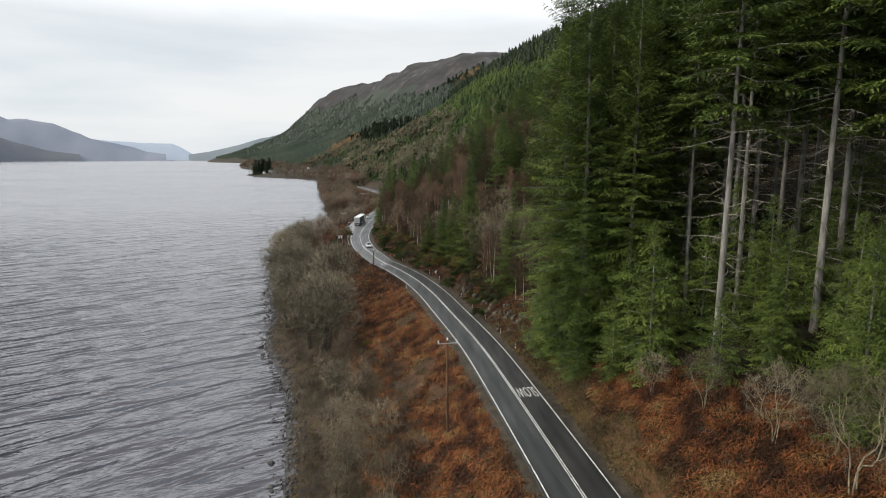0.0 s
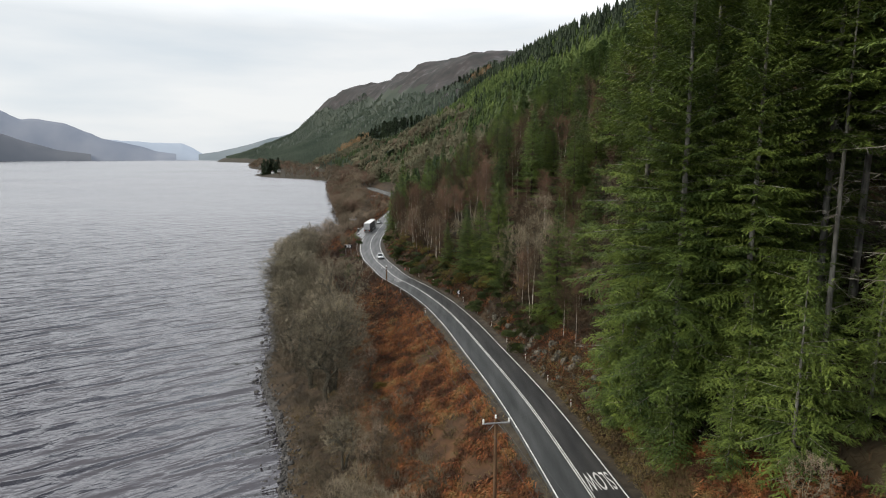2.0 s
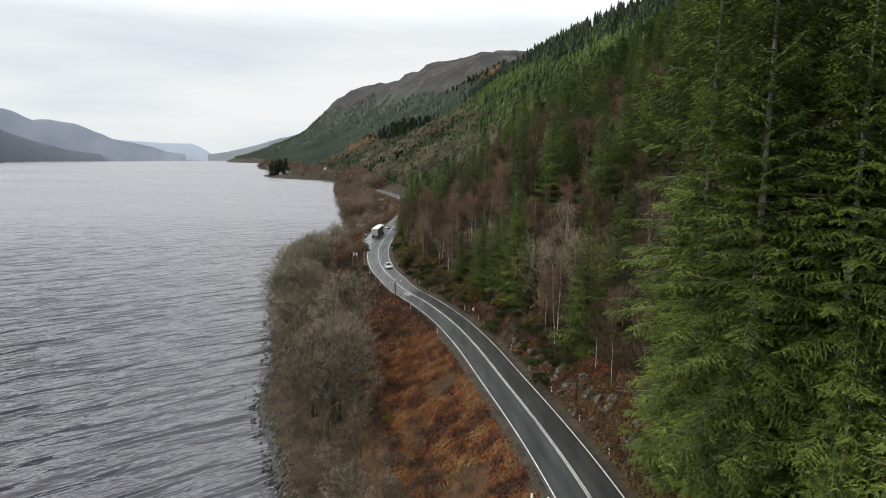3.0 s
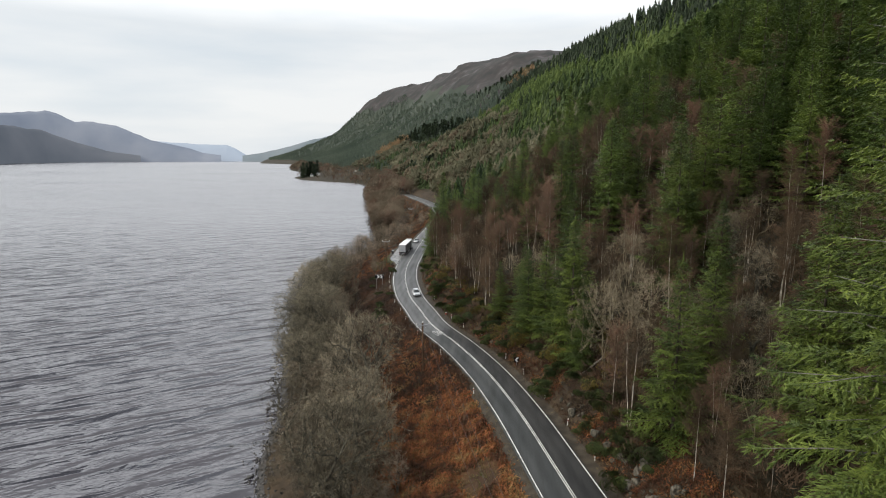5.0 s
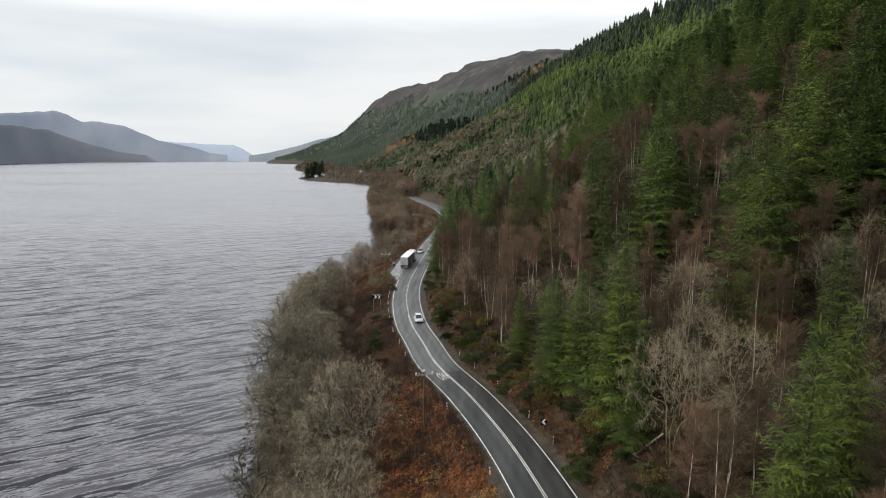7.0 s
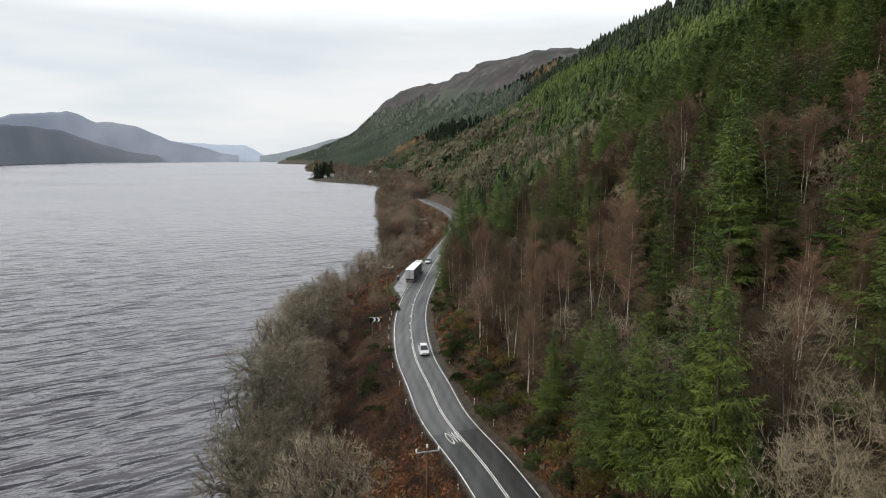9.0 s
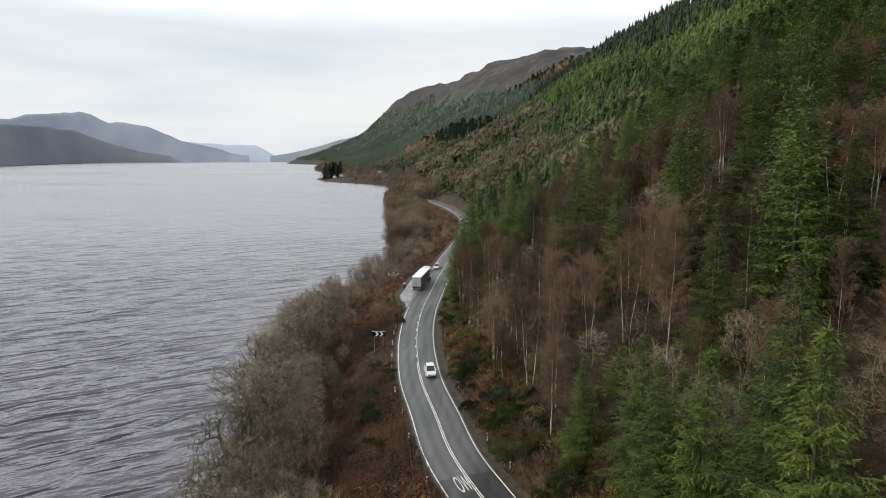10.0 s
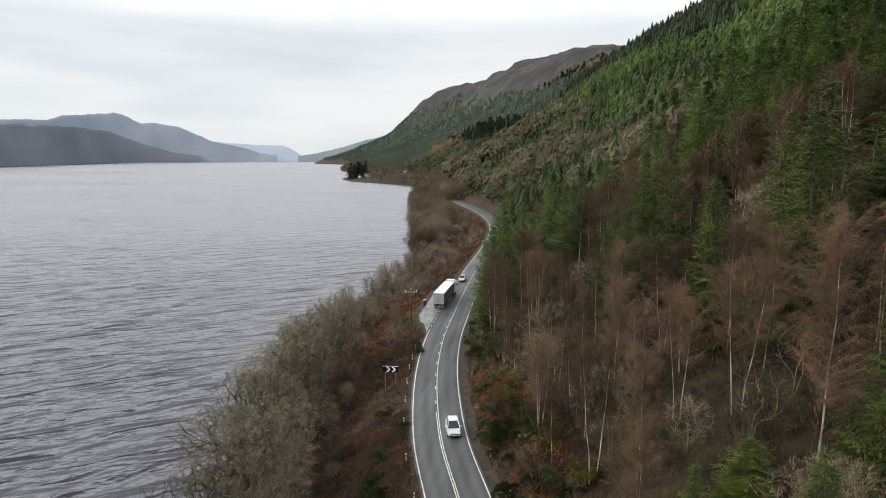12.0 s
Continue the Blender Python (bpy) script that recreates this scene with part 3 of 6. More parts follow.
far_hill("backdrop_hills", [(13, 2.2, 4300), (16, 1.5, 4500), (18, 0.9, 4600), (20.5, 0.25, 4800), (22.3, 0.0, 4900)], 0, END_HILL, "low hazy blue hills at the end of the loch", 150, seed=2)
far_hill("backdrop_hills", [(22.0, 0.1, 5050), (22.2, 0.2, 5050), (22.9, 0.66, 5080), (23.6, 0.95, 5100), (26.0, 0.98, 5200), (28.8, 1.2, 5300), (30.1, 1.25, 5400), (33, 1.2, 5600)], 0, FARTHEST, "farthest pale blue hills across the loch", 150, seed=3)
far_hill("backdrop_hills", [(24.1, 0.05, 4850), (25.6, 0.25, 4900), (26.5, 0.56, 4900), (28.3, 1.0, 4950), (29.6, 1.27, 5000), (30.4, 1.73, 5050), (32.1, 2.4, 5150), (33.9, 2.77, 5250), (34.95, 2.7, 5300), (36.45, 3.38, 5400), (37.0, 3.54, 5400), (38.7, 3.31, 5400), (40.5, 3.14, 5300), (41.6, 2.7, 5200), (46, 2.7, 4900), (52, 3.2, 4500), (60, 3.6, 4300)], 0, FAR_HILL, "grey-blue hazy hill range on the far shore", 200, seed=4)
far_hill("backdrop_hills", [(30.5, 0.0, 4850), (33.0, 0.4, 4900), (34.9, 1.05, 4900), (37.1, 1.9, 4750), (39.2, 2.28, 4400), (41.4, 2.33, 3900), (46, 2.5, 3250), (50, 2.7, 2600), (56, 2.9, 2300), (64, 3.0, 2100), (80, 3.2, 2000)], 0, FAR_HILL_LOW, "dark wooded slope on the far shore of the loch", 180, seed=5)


# ---------------------------------------------------------------- trees
rng = random.Random(11)


def conifer_meshes(seed, height, radius, bare, gap, boughs, step=0.42, tuft=0.28, tuft_w=0.06, dense=9.0, plate=0.34, longest=1.3, droop=0.25, rise=0.0, upturn=0.15, ragged=0.3, dead=0.0, thick=0.010, taper=0.8, hang=0.5, skip=0.07, foot=0.6, loose=0.7):
    """Trunk, crown and dead branches of a conifer that stands at the origin: whorls of boughs with side branches, set all round with tufts of needles.

    bare: the part of the trunk without green boughs; step: from side branch to side branch; plate: how wide a bough's fan is; dense: tufts to the metre."""
    r = random.Random(seed)
    trunk, crown_, dry = Shape(), Shape(), Shape()
    base_r = height * thick
    lean = (r.uniform(-0.01, 0.01), r.uniform(-0.01, 0.01))
    pts = [Vector((lean[0] * z, lean[1] * z, z)) for z in (-1.2, 0, height * 0.05, height * 0.3, height * 0.6, height * 0.85, height)]
    trunk.tube(pts, [base_r * 1.5, base_r * 1.25, base_r, base_r * 0.8, base_r * 0.5, base_r * 0.22, 0.01], 8)
    up = Vector((0, 0, 1))
    z, top = height * bare, height * 0.985
    while z < top:
        s = (z - height * bare) / (top - height * bare)
        reach = (radius * min(1.0, foot + 2.2 * s) * (1 - s) ** taper + 0.22) * r.uniform(0.82, 1.1)
        number = max(4, int(boughs * (1 - 0.35 * s) + r.uniform(-1, 1)))
        turn = r.uniform(0, 6.3)
        for k in range(number):
            if r.random() < skip:
                continue
            a = turn + 6.283 * k / number + r.uniform(-0.3, 0.3)
            length = reach * r.uniform(1 - ragged, 1 + ragged * 0.5)
            out = Vector((math.cos(a), math.sin(a), 0))
            side = Vector((-out.y, out.x, 0))
            zz = z + r.uniform(-0.22, 0.22) * gap
            root = Vector((lean[0] * zz, lean[1] * zz, zz))
            lift = rise + 0.75 * s * s + r.uniform(-0.10, 0.10)
            sag = droop * (1.15 - s)

            def bow(q):
                return root + out * (length * q) + up * (length * (lift * q - sag * q * q + upturn * q ** 4))

            def needles(p, d, size):
                v = d + Vector((r.uniform(-loose, loose), r.uniform(-loose, loose), r.uniform(-loose, loose * 0.8)))
                w = v.cross(up + out * r.uniform(-1, 1)).normalized() * (tuft_w * r.uniform(0.7, 1.3))
                crown_.face(p - w, p + w, p + v * (size * r.uniform(0.7, 1.3)))

            n = max(3, int(length * 0.9 / step + 0.5))
            for i in range(n):
                q = 0.10 + 0.90 * (i + r.uniform(0.1, 0.9)) / n
                c = bow(q)
                reach_side = min(longest, plate * length * (1.03 - q) ** 0.7 + 0.18)
                for hand in (-1, 1):
                    b = reach_side * r.uniform(0.6, 1.2)
                    t = r.uniform(0.55, 1.15)
                    way = out * math.cos(t) + side * (hand * math.sin(t)) + up * (-hang * r.uniform(0.0, 1.0))
                    bend = up * (-0.25 * hang * b)
                    m = max(2, int(b * dense + r.random()))
                    for j in range(m):
                        g = (j + r.random()) / m
                        needles(c + way * (b * g) + bend * (g * g), way, tuft)
                needles(c, out, tuft)
            needles(bow(0.95), out, tuft * 1.3)
            needles(bow(0.99), out + up * 0.2, tuft * 1.3)
            if r.random() < 0.5:
                trunk.tube([bow(0), bow(0.5), bow(0.9)], [0.008 * length, 0.006 * length, 0.002 * length], 3)
        z += gap * (1 - 0.45 * s) * r.uniform(0.8, 1.2)
    for k in range(5):
        a = k * 1.26 + r.uniform(0, 1)
        tip = pts[-1]
        crown_.face(tip + Vector((0, 0, 0.6)), tip + Vector((math.cos(a) * 0.10, math.sin(a) * 0.10, -0.4)), tip + Vector((math.cos(a + 1) * 0.10, math.sin(a + 1) * 0.10, -0.6)))
    for k in range(int(dead)):
        zz = height * r.uniform(0.06, bare * 1.35 + 0.1)
        a = r.uniform(0, 6.3)
        length = r.uniform(0.6, radius * 0.75)
        out = Vector((math.cos(a), math.sin(a), 0))
        p0 = Vector((0, 0, zz))
        p1 = p0 + out * length * 0.5 + Vector((r.uniform(-0.25, 0.25), r.uniform(-0.25, 0.25), r.uniform(-0.35, 0.45))) * length
        p2 = p1 + out * length * 0.5 + Vector((r.uniform(-0.3, 0.3), r.uniform(-0.3, 0.3), r.uniform(-0.5, 0.1)))
        dry.tube([p0, p1, p2], [0.032, 0.02, 0.007], 3)
        for j in range(4):
            b = p1.lerp(p2, r.random())
            e = b + Vector((r.uniform(-1, 1), r.uniform(-1, 1), r.uniform(-0.9, 0.3))) * length * 0.25
            dry.tube([b, e], [0.018, 0.006], 3)
    return trunk, crown_, dry


def conifer(name, label, needles, bark=BARK_GREY, **kw):
    trunk, crown_, dry = conifer_meshes(**kw)
    root = new(name)
    tagged(root, label, "tree")
    shape_part("trunk", trunk.mesh("trunk", bark, smooth=True), root)
    shape_part("crown", crown_.mesh("crown", needles), root)
    if dry.f:
        tagged(shape_part("deadwood", dry.mesh("deadwood", DEAD_WOOD), root, "bare grey dead branches"), kind="stuff")
    return root


def dome_meshes(seed, height, radius, stems=1, bare=0.22, tips=150, twigs=9, twig_len=0.9, twig_w=0.03, girth=0.02, hollow=0.5, lean=0.0):
    """Wood and twigs of a leafless tree whose limbs fork again and again into a domed crown."""
    r = random.Random(seed)
    wood, fine = Shape(), Shape()
    mid_z, half = height * (bare + 1) * 0.5, height * (1 - bare) * 0.5
    ends = []
    lobes = [(r.uniform(0, 6.283), r.uniform(-0.2, 0.8), r.uniform(0.8, 1.1)) for _ in range(7)]
    while len(ends) < tips:
        v = Vector((r.gauss(0, 1), r.gauss(0, 1), r.gauss(0.35, 1))).normalized()
        a, e = math.atan2(v.y, v.x), v.z
        near = min(lobes, key=lambda q: abs(math.sin((a - q[0]) / 2)) + 0.5 * abs(e - q[1]))
        k = near[2] * (hollow + (1 - hollow) * r.random() ** 0.6)
        ends.append(Vector((v.x * radius * k + lean * (mid_z + v.z * half), v.y * radius * k, mid_z + v.z * half * k)))

    def jitter(k):
        return Vector((r.uniform(-k, k), r.uniform(-k, k), r.uniform(-k, k)))

    def spray(p, d, number, size):
        for _ in range(number):
            v = (d + jitter(0.85) + Vector((0, 0, 0.25))).normalized()
            l = size * r.uniform(0.5, 1.3)
            w = v.orthogonal().normalized() * twig_w * 0.5
            m = p + v * l * 0.5 + jitter(0.08 * l)
            fine.face(p - w, p + w, m)
            fine.face(m - w * 0.8, m + w * 0.8, m + (v + jitter(0.5)).normalized() * l * 0.55)

    full = height * girth / math.sqrt(tips)

    def limb(p, q, n0, n1, way):
        """One bent length of wood from p to q, leaving p along way."""
        l = (q - p).length
        m = p.lerp(q, 0.5) + (way - (q - p).normalized()) * l * 0.22 + jitter(0.05 * l)
        r0, r1 = max(0.011, full * math.sqrt(n0)), max(0.009, full * math.sqrt(n1))
        if n0 > 4:
            wood.tube([p, m, q], [r0, (r0 + r1) / 2, r1], 6 if n0 > 25 else 4)
        else:
            for a, b, w0, w1 in ((p, m, r0, r1), (m, q, r1, r1)):
                u = (b - a).orthogonal().normalized()
                wood.face(a - u * w0, a + u * w0, b + u * w1, b - u * w1)
        return (q - m).normalized()

    def fork(p, pts, way):
        n = len(pts)
        if n == 1:
            d = limb(p, pts[0], 1, 1, way)
            spray(pts[0], d, twigs, twig_len)
            spray(p.lerp(pts[0], 0.6), d, twigs // 2, twig_len)
            return
        c = sum(pts, Vector()) / n
        q = p.lerp(c, r.uniform(0.30, 0.48)) + jitter(0.12 * (c - p).length)
        d = limb(p, q, n, n, way)
        if n < 5:
            spray(q, d, twigs // 2, twig_len * 0.9)
        far = max(pts, key=lambda v: (v - c).length)
        axis = (far - c).normalized()
        order = sorted(pts, key=lambda v: (v - c).dot(axis))
        cut = max(1, min(n - 1, int(n * r.uniform(0.35, 0.65))))
        fork(q, order[:cut], d)
        fork(q, order[cut:], d)

    order = sorted(ends, key=lambda v: math.atan2(v.y, v.x))
    for s in range(stems):
        mine = order[s * tips // stems:(s + 1) * tips // stems]
        c = sum(mine, Vector()) / len(mine)
        out = Vector((c.x, c.y, 0)) * (0.10 if stems > 1 else 0.02)
        foot, crotch = out * 0.6 + Vector((0, 0, -0.8)), out * 1.6 + Vector((r.uniform(-0.3, 0.3), r.uniform(-0.3, 0.3), height * bare * r.uniform(0.7, 1.1)))
        d = limb(foot, crotch, len(mine) * 1.5, len(mine), Vector((0, 0, 1)))
        fork(crotch, mine, d)
    return wood, fine


def birch_meshes(seed, height, radius, clear=0.45, limbs=34, twigs=6, twig_w=0.042, girth=0.0043, stems=1):
    """A slender birch: a clear pale trunk below a narrow crown of ascending limbs with fine hanging twigs."""
    r = random.Random(seed)
    wood, fine = Shape(), Shape()
    for s in range(stems):
        lean = Vector((r.uniform(-1, 1), r.uniform(-1, 1), 0)) * (0.03 if stems == 1 else 0.09)
        foot = lean * 4
        tall = height * r.uniform(0.88, 1.0)
        pts = [foot + lean * z + Vector((r.uniform(-0.12, 0.12), r.uniform(-0.12, 0.12), z)) for z in (-0.8, 0, tall * 0.2, tall * 0.4, tall * 0.6, tall * 0.8, tall)]
        wood.tube(pts, [height * girth * k for k in (1.2, 1.05, 0.95, 0.8, 0.6, 0.35, 0.1)], 6)
        for k in range(limbs):
            q = clear + (0.95 - clear) * (k + r.random()) / limbs
            z = q * tall
            i = min(5, 1 + int(q * 5))
            root = pts[i].lerp(pts[i + 1], q * 5 - (i - 1)) if i < 6 else pts[6]
            share = (q - clear) / (1 - clear)
            length = radius * math.sqrt(max(0.12, 1 - ((share - 0.40) / 0.63) ** 2)) * r.uniform(0.35, 1.15)
            a = r.uniform(0, 6.283)
            out = Vector((math.cos(a), math.sin(a), 0))
            p, d = root, (out * (0.85 - 0.35 * share) + Vector((0, 0, 0.75 + 0.2 * share))).normalized()
            steps = 4
            for j in range(steps):
                d = (d + Vector((r.uniform(-0.25, 0.25), r.uniform(-0.25, 0.25), r.uniform(-0.24, 0.14)))).normalized()
                e = p + d * length * 1.25 / steps
                u = d.orthogonal().normalized() * (0.011 - 0.002 * j)
                fine.face(p - u, p + u, e + u * 0.7, e - u * 0.7)
                for _ in range(twigs if j else twigs // 2):
                    b = p.lerp(e, r.random())
                    v = (d * 0.4 + out * 0.2 + Vector((r.uniform(-0.8, 0.8), r.uniform(-0.8, 0.8), r.uniform(-0.7, 0.6)))).normalized()
                    l = r.uniform(0.35, 0.95)
                    w = v.orthogonal().normalized() * twig_w * 0.5
                    m = b + v * l * 0.55
                    t = m + (v * 0.5 + Vector((r.uniform(-0.5, 0.5), r.uniform(-0.5, 0.5), -r.uniform(0.1, 0.9)))).normalized() * l * 0.6
                    fine.face(b - w, b + w, m)
                    fine.face(m - w, m + w, t)
                p = e
    return wood, fine


def bare_tree(name, label, bark, twig, maker=dome_meshes, **kw):
    wood, fine = maker(**kw)
    root = new(name)
    tagged(root, label, "tree")
    shape_part("trunk", wood.mesh("trunk", bark), root)
    shape_part("crown", fine.mesh("crown", twig), root)
    return root


planted = []


def room(x, y, gap):
    for px, py, pg in planted:
        if abs(px - x) < 9 and abs(py - y) < 9 and (px - x) ** 2 + (py - y) ** 2 < (gap * 0.5 + pg * 0.5) ** 2:
            return False
    planted.append((x, y, gap))
    return True


def plant(kinds, x, y, scale=1.0, lift=0.0):
    first = rng.choice(kinds)
    m = pose(x, y, ground_z(x, y) + lift, 0, 0, rng.uniform(0, 360))
    size = scale * rng.uniform(0.88, 1.12)
    ob = copy_thing(first, m)
    ob.scale = (size, size, size * rng.uniform(0.95, 1.08))
    return ob


def stow(kinds):
    """Takes away the patterns, once all their copies stand."""
    for k in kinds:
        for o in (*k.children_recursive, k):
            bpy.data.objects.remove(o)


def at_road(y, d):
    return road_x(y) + d / 0.95


TWIG_ALDER = material("alder_twigs", (0.120, 0.093, 0.066), (0.255, 0.198, 0.142), 0.3, 0.95, spread=0.3, island=0.2)
# tall spruces of the stand beside the road
TALL_EDGE = [conifer("spruce_tree", "tall dark green spruce with low sweeping boughs beside the road", SPRUCE, seed=21 + k, height=46 + 4 * k, radius=7.3, bare=0.03, gap=1.22, boughs=12, step=0.32, tuft=0.24, tuft_w=0.050, dense=18, plate=0.36, longest=1.7, dead=40, droop=0.40, rise=0.06, ragged=0.65, hang=0.45, taper=0.60, thick=0.0075) for k in range(3)]
TALL_INNER = [conifer("spruce_tree", "tall spruce with a bare grey trunk and high dark crown", SPRUCE, seed=41 + k, height=46 + 4 * k, radius=6.6, bare=(0.56, 0.44, 0.30)[k], gap=1.45, boughs=9, step=0.42, tuft=0.36, tuft_w=0.090, dense=8.5, plate=0.36, longest=1.6, dead=70, droop=0.40, rise=0.06, ragged=0.65, hang=0.45, taper=0.60, thick=0.0068) for k in range(3)]
LOW_EDGE = [conifer("spruce_tree", "bushy young green spruce at the foot of the stand", SPRUCE, seed=61 + k, height=12 + 3 * k, radius=4.8, bare=0.02, gap=0.85, boughs=9, step=0.32, tuft=0.22, tuft_w=0.046, dense=16, longest=1.1, droop=0.26, ragged=0.55, hang=0.6) for k in range(3)]
SLOPE_CONIFER = [conifer("conifer_tree", "green conifer growing among bare birches on the slope", FIR, bark=BARK_SHADED, seed=81 + k, height=18.0, radius=5.4 - 0.35 * k, bare=0.02, gap=1.1, boughs=11, step=0.38, tuft=0.27, tuft_w=0.066, dense=13, plate=0.42, longest=1.6, droop=0.24, rise=0.08, upturn=0.2, ragged=0.36, hang=0.3, taper=(0.95, 1.1, 0.8, 1.0)[k], foot=0.85) for k in range(4)]
NEAR_CONIFER = [conifer("conifer_tree", "bright green feathery conifer rising above the roadside bank", FIR_NEAR, bark=BARK_SHADED, seed=91 + k, height=18.0, radius=5.4 - 0.4 * k, bare=0.02, gap=1.08, boughs=12, step=0.31, tuft=0.20, tuft_w=0.046, dense=21, plate=0.42, longest=1.6, droop=0.28, rise=0.06, upturn=0.2, ragged=0.4, hang=0.35, taper=(0.95, 1.05, 0.85)[k], foot=0.85) for k in range(3)]
BIRCH = [bare_tree("birch_tree", "slender leafless birch with pale trunk and rose-brown twigs", BARK_BIRCH, TWIG_BIRCH, birch_meshes, seed=101 + k, height=17.0, radius=3.8, clear=(0.36, 0.48, 0.26, 0.44, 0.34)[k], stems=(1, 1, 1, 2, 3)[k], limbs=(96, 88, 96, 56, 40)[k], twigs=40, twig_w=0.016) for k in range(5)]
OAK = [bare_tree("oak_tree", "leafless lichen-grey tree with a broad twiggy crown", BARK_OAK, TWIG_OAK, dome_meshes, seed=121 + k, height=13.0, radius=6.8 - 0.4 * k, stems=(1, 2, 1, 3)[k], bare=0.20, tips=330, twigs=10, twig_len=0.80, twig_w=0.027, girth=0.032) for k in range(4)]
ALDER = [bare_tree("alder_tree", "slender leafless brown alder by the water", BARK_OAK, TWIG_ALDER, dome_meshes, seed=141 + k, height=10.0, radius=3.3, stems=3 + k, bare=0.22, tips=170, twigs=9, twig_len=0.9, twig_w=0.028, girth=0.018, hollow=0.40) for k in range(3)]
PALE = [bare_tree("pale_tree", "pale leafless tree with a dense twiggy crown", BARK_PALE, TWIG_PALE, dome_meshes, seed=161 + k, height=11.0, radius=4.4, stems=3, bare=0.2, tips=230, twigs=9, twig_len=0.7, twig_w=0.026, girth=0.010) for k in range(2)]

# the stand: y 36 to 90
for y, d, kinds in ((86.5, 9.5, TALL_EDGE), (83, 14.5, TALL_EDGE), (79, 9.8, TALL_EDGE), (75.5, 14, TALL_EDGE), (88, 17, TALL_EDGE), (82, 20, TALL_EDGE), (74.6, 20.7, TALL_INNER),
                    (68.7, 23.4, TALL_INNER), (63.4, 30.5, TALL_INNER), (70.9, 29, TALL_INNER), (61.4, 17, TALL_INNER), (50, 27, TALL_INNER), (88, 24, TALL_EDGE), (90, 32, TALL_EDGE)):
    x = at_road(y, d)
    room(x, y, 4.0)
    plant(kinds, x, y)
tries = 0
while tries < 400:
    tries += 1
    y, d = rng.uniform(36, 90), rng.uniform(15, 62)
    x = at_road(y, d)
    if (y > 76 or d > 24) and room(x, y, 5.2 if d < 35 else 6.2):
        plant(TALL_INNER, x, y)
for _ in range(26):
    y, d = rng.uniform(-40, 34), rng.uniform(16, 60)
    x = at_road(y, d)
    if room(x, y, 7):
        plant(TALL_INNER, x, y)
for y, d in ((89, 7.6), (85, 7.2), (81, 7.6), (76, 8.2), (70, 10), (66, 12.5), (45, 19), (58, 15.5), (73, 13), (70, 16), (75, 17), (66, 18), (62, 21), (56, 20), (50, 21), (46, 24), (66, 25), (71, 24), (76, 22), (60, 26), (54, 25), (72, 34), (66, 34), (60, 36), (80, 20), (82, 24), (52, 33)):
    plant(LOW_EDGE, at_road(y, d), y, rng.uniform(0.65, 1.15))

for y, d, kinds, s in ((44, 16.7, PALE, 0.8), (48, 14.5, PALE, 0.7), (40, 15, PALE, 0.9), (55, 12.5, PALE, 0.55), (62, 11, PALE, 0.5), (109, 15.4, PALE, 0.95), (133, 11.5, PALE, 1.25), (150, 22.5, PALE, 1.1), (173, 22.3, BIRCH, 1.1), (138, 15, PALE, 0.9), (141, 18.5, PALE, 1.0), (134, 18, PALE, 0.95), (129, 14, PALE, 0.8), (126, 19, PALE, 0.9), (165, 16, PALE, 0.9), (185, 14, PALE, 0.8), (197, 11, PALE, 0.8), (204, 14, PALE, 0.9)):
    x = at_road(y, d)
    room(x, y, 3)
    plant(kinds, x, y, s)
for y, d in ((43, 20), (50, 24), (47, 25), (56, 19), (61, 22), (39, 22), (52, 28), (44, 30), (38, 30), (57, 30), (48, 34), (64, 30)):
    plant(LOW_EDGE, at_road(y, d), y, rng.uniform(0.45, 0.8))

# the mixed slope beyond: conifers that stand out, by the height of their tops
for x, y, top in ((-1.1, 209.3, 42.0), (9.4, 211.6, 46.3), (14.4, 201.5, 54.0), (28.1, 203.3, 63.4), (24.6, 172.8, 52.0), (2.7, 172.6, 28.5), (-15.4, 240.9, 36.4), (30.5, 153.6, 58.7), (9.9, 154.3, 35.7), (2.3, 155.8, 33.4),
                  (-0.3, 242.8, 39.8), (15.3, 116.0, 39.0), (-19.3, 258.0, 36.3), (24.7, 186.6, 54.8), (-12.6, 282.3, 35.1), (-6.2, 311.0, 36.4), (-22.2, 273.8, 33.8), (35.7, 234.2, 65.9), (28.0, 160.5, 50.0), (20.5, 190.0, 46.0), (6.0, 162.0, 30.0)):
    room(x, y, 5)
    foot = ground_z(x, y)
    tree = copy_thing(rng.choice(NEAR_CONIFER if y < 215 else SLOPE_CONIFER), pose(x, y, foot, 0, 0, rng.uniform(0, 360)))
    size = (top - foot) / 18.3
    tree.scale = (max(0.7, size), max(0.7, size), size)
for y, d, s in ((114.4, 10.8, 1.4), (143.0, 11.0, 1.05), (147.5, 13.0, 1.2), (152, 11.0, 0.95), (155, 14, 1.0), (161, 12, 0.85), (138, 10.5, 0.7), (168, 11, 0.6), (106, 18, 1.2), (121, 17.7, 1.1), (145.5, 27, 1.35), (150, 31, 1.2), (131, 24, 1.1), (153, 37, 1.3), (179, 37, 1.15), (194, 36, 1.15), (195, 27, 0.95),
                (209, 29, 1.0), (214, 24, 0.9), (228, 33, 1.0), (242, 27, 0.95), (109, 26, 1.25), (118, 28, 1.1), (104, 24, 1.2), (200, 37, 1.2), (219, 28.8, 1.0), (188, 31, 1.1), (172, 33, 1.15), (165, 40, 1.2), (236, 7.5, 0.7), (248, 7.0, 0.85), (256, 8.5, 1.0), (264, 7.5, 1.0), (274, 8, 1.15), (284, 9, 1.2), (294, 9, 1.2), (305, 10, 1.2), (268, 14, 1.1), (280, 16, 1.1)):
    x = at_road(y, d)
    if not room(x, y, 4):
        continue
    plant(NEAR_CONIFER if d < 32 and y < 232 else SLOPE_CONIFER, x, y, s)
tries = 0
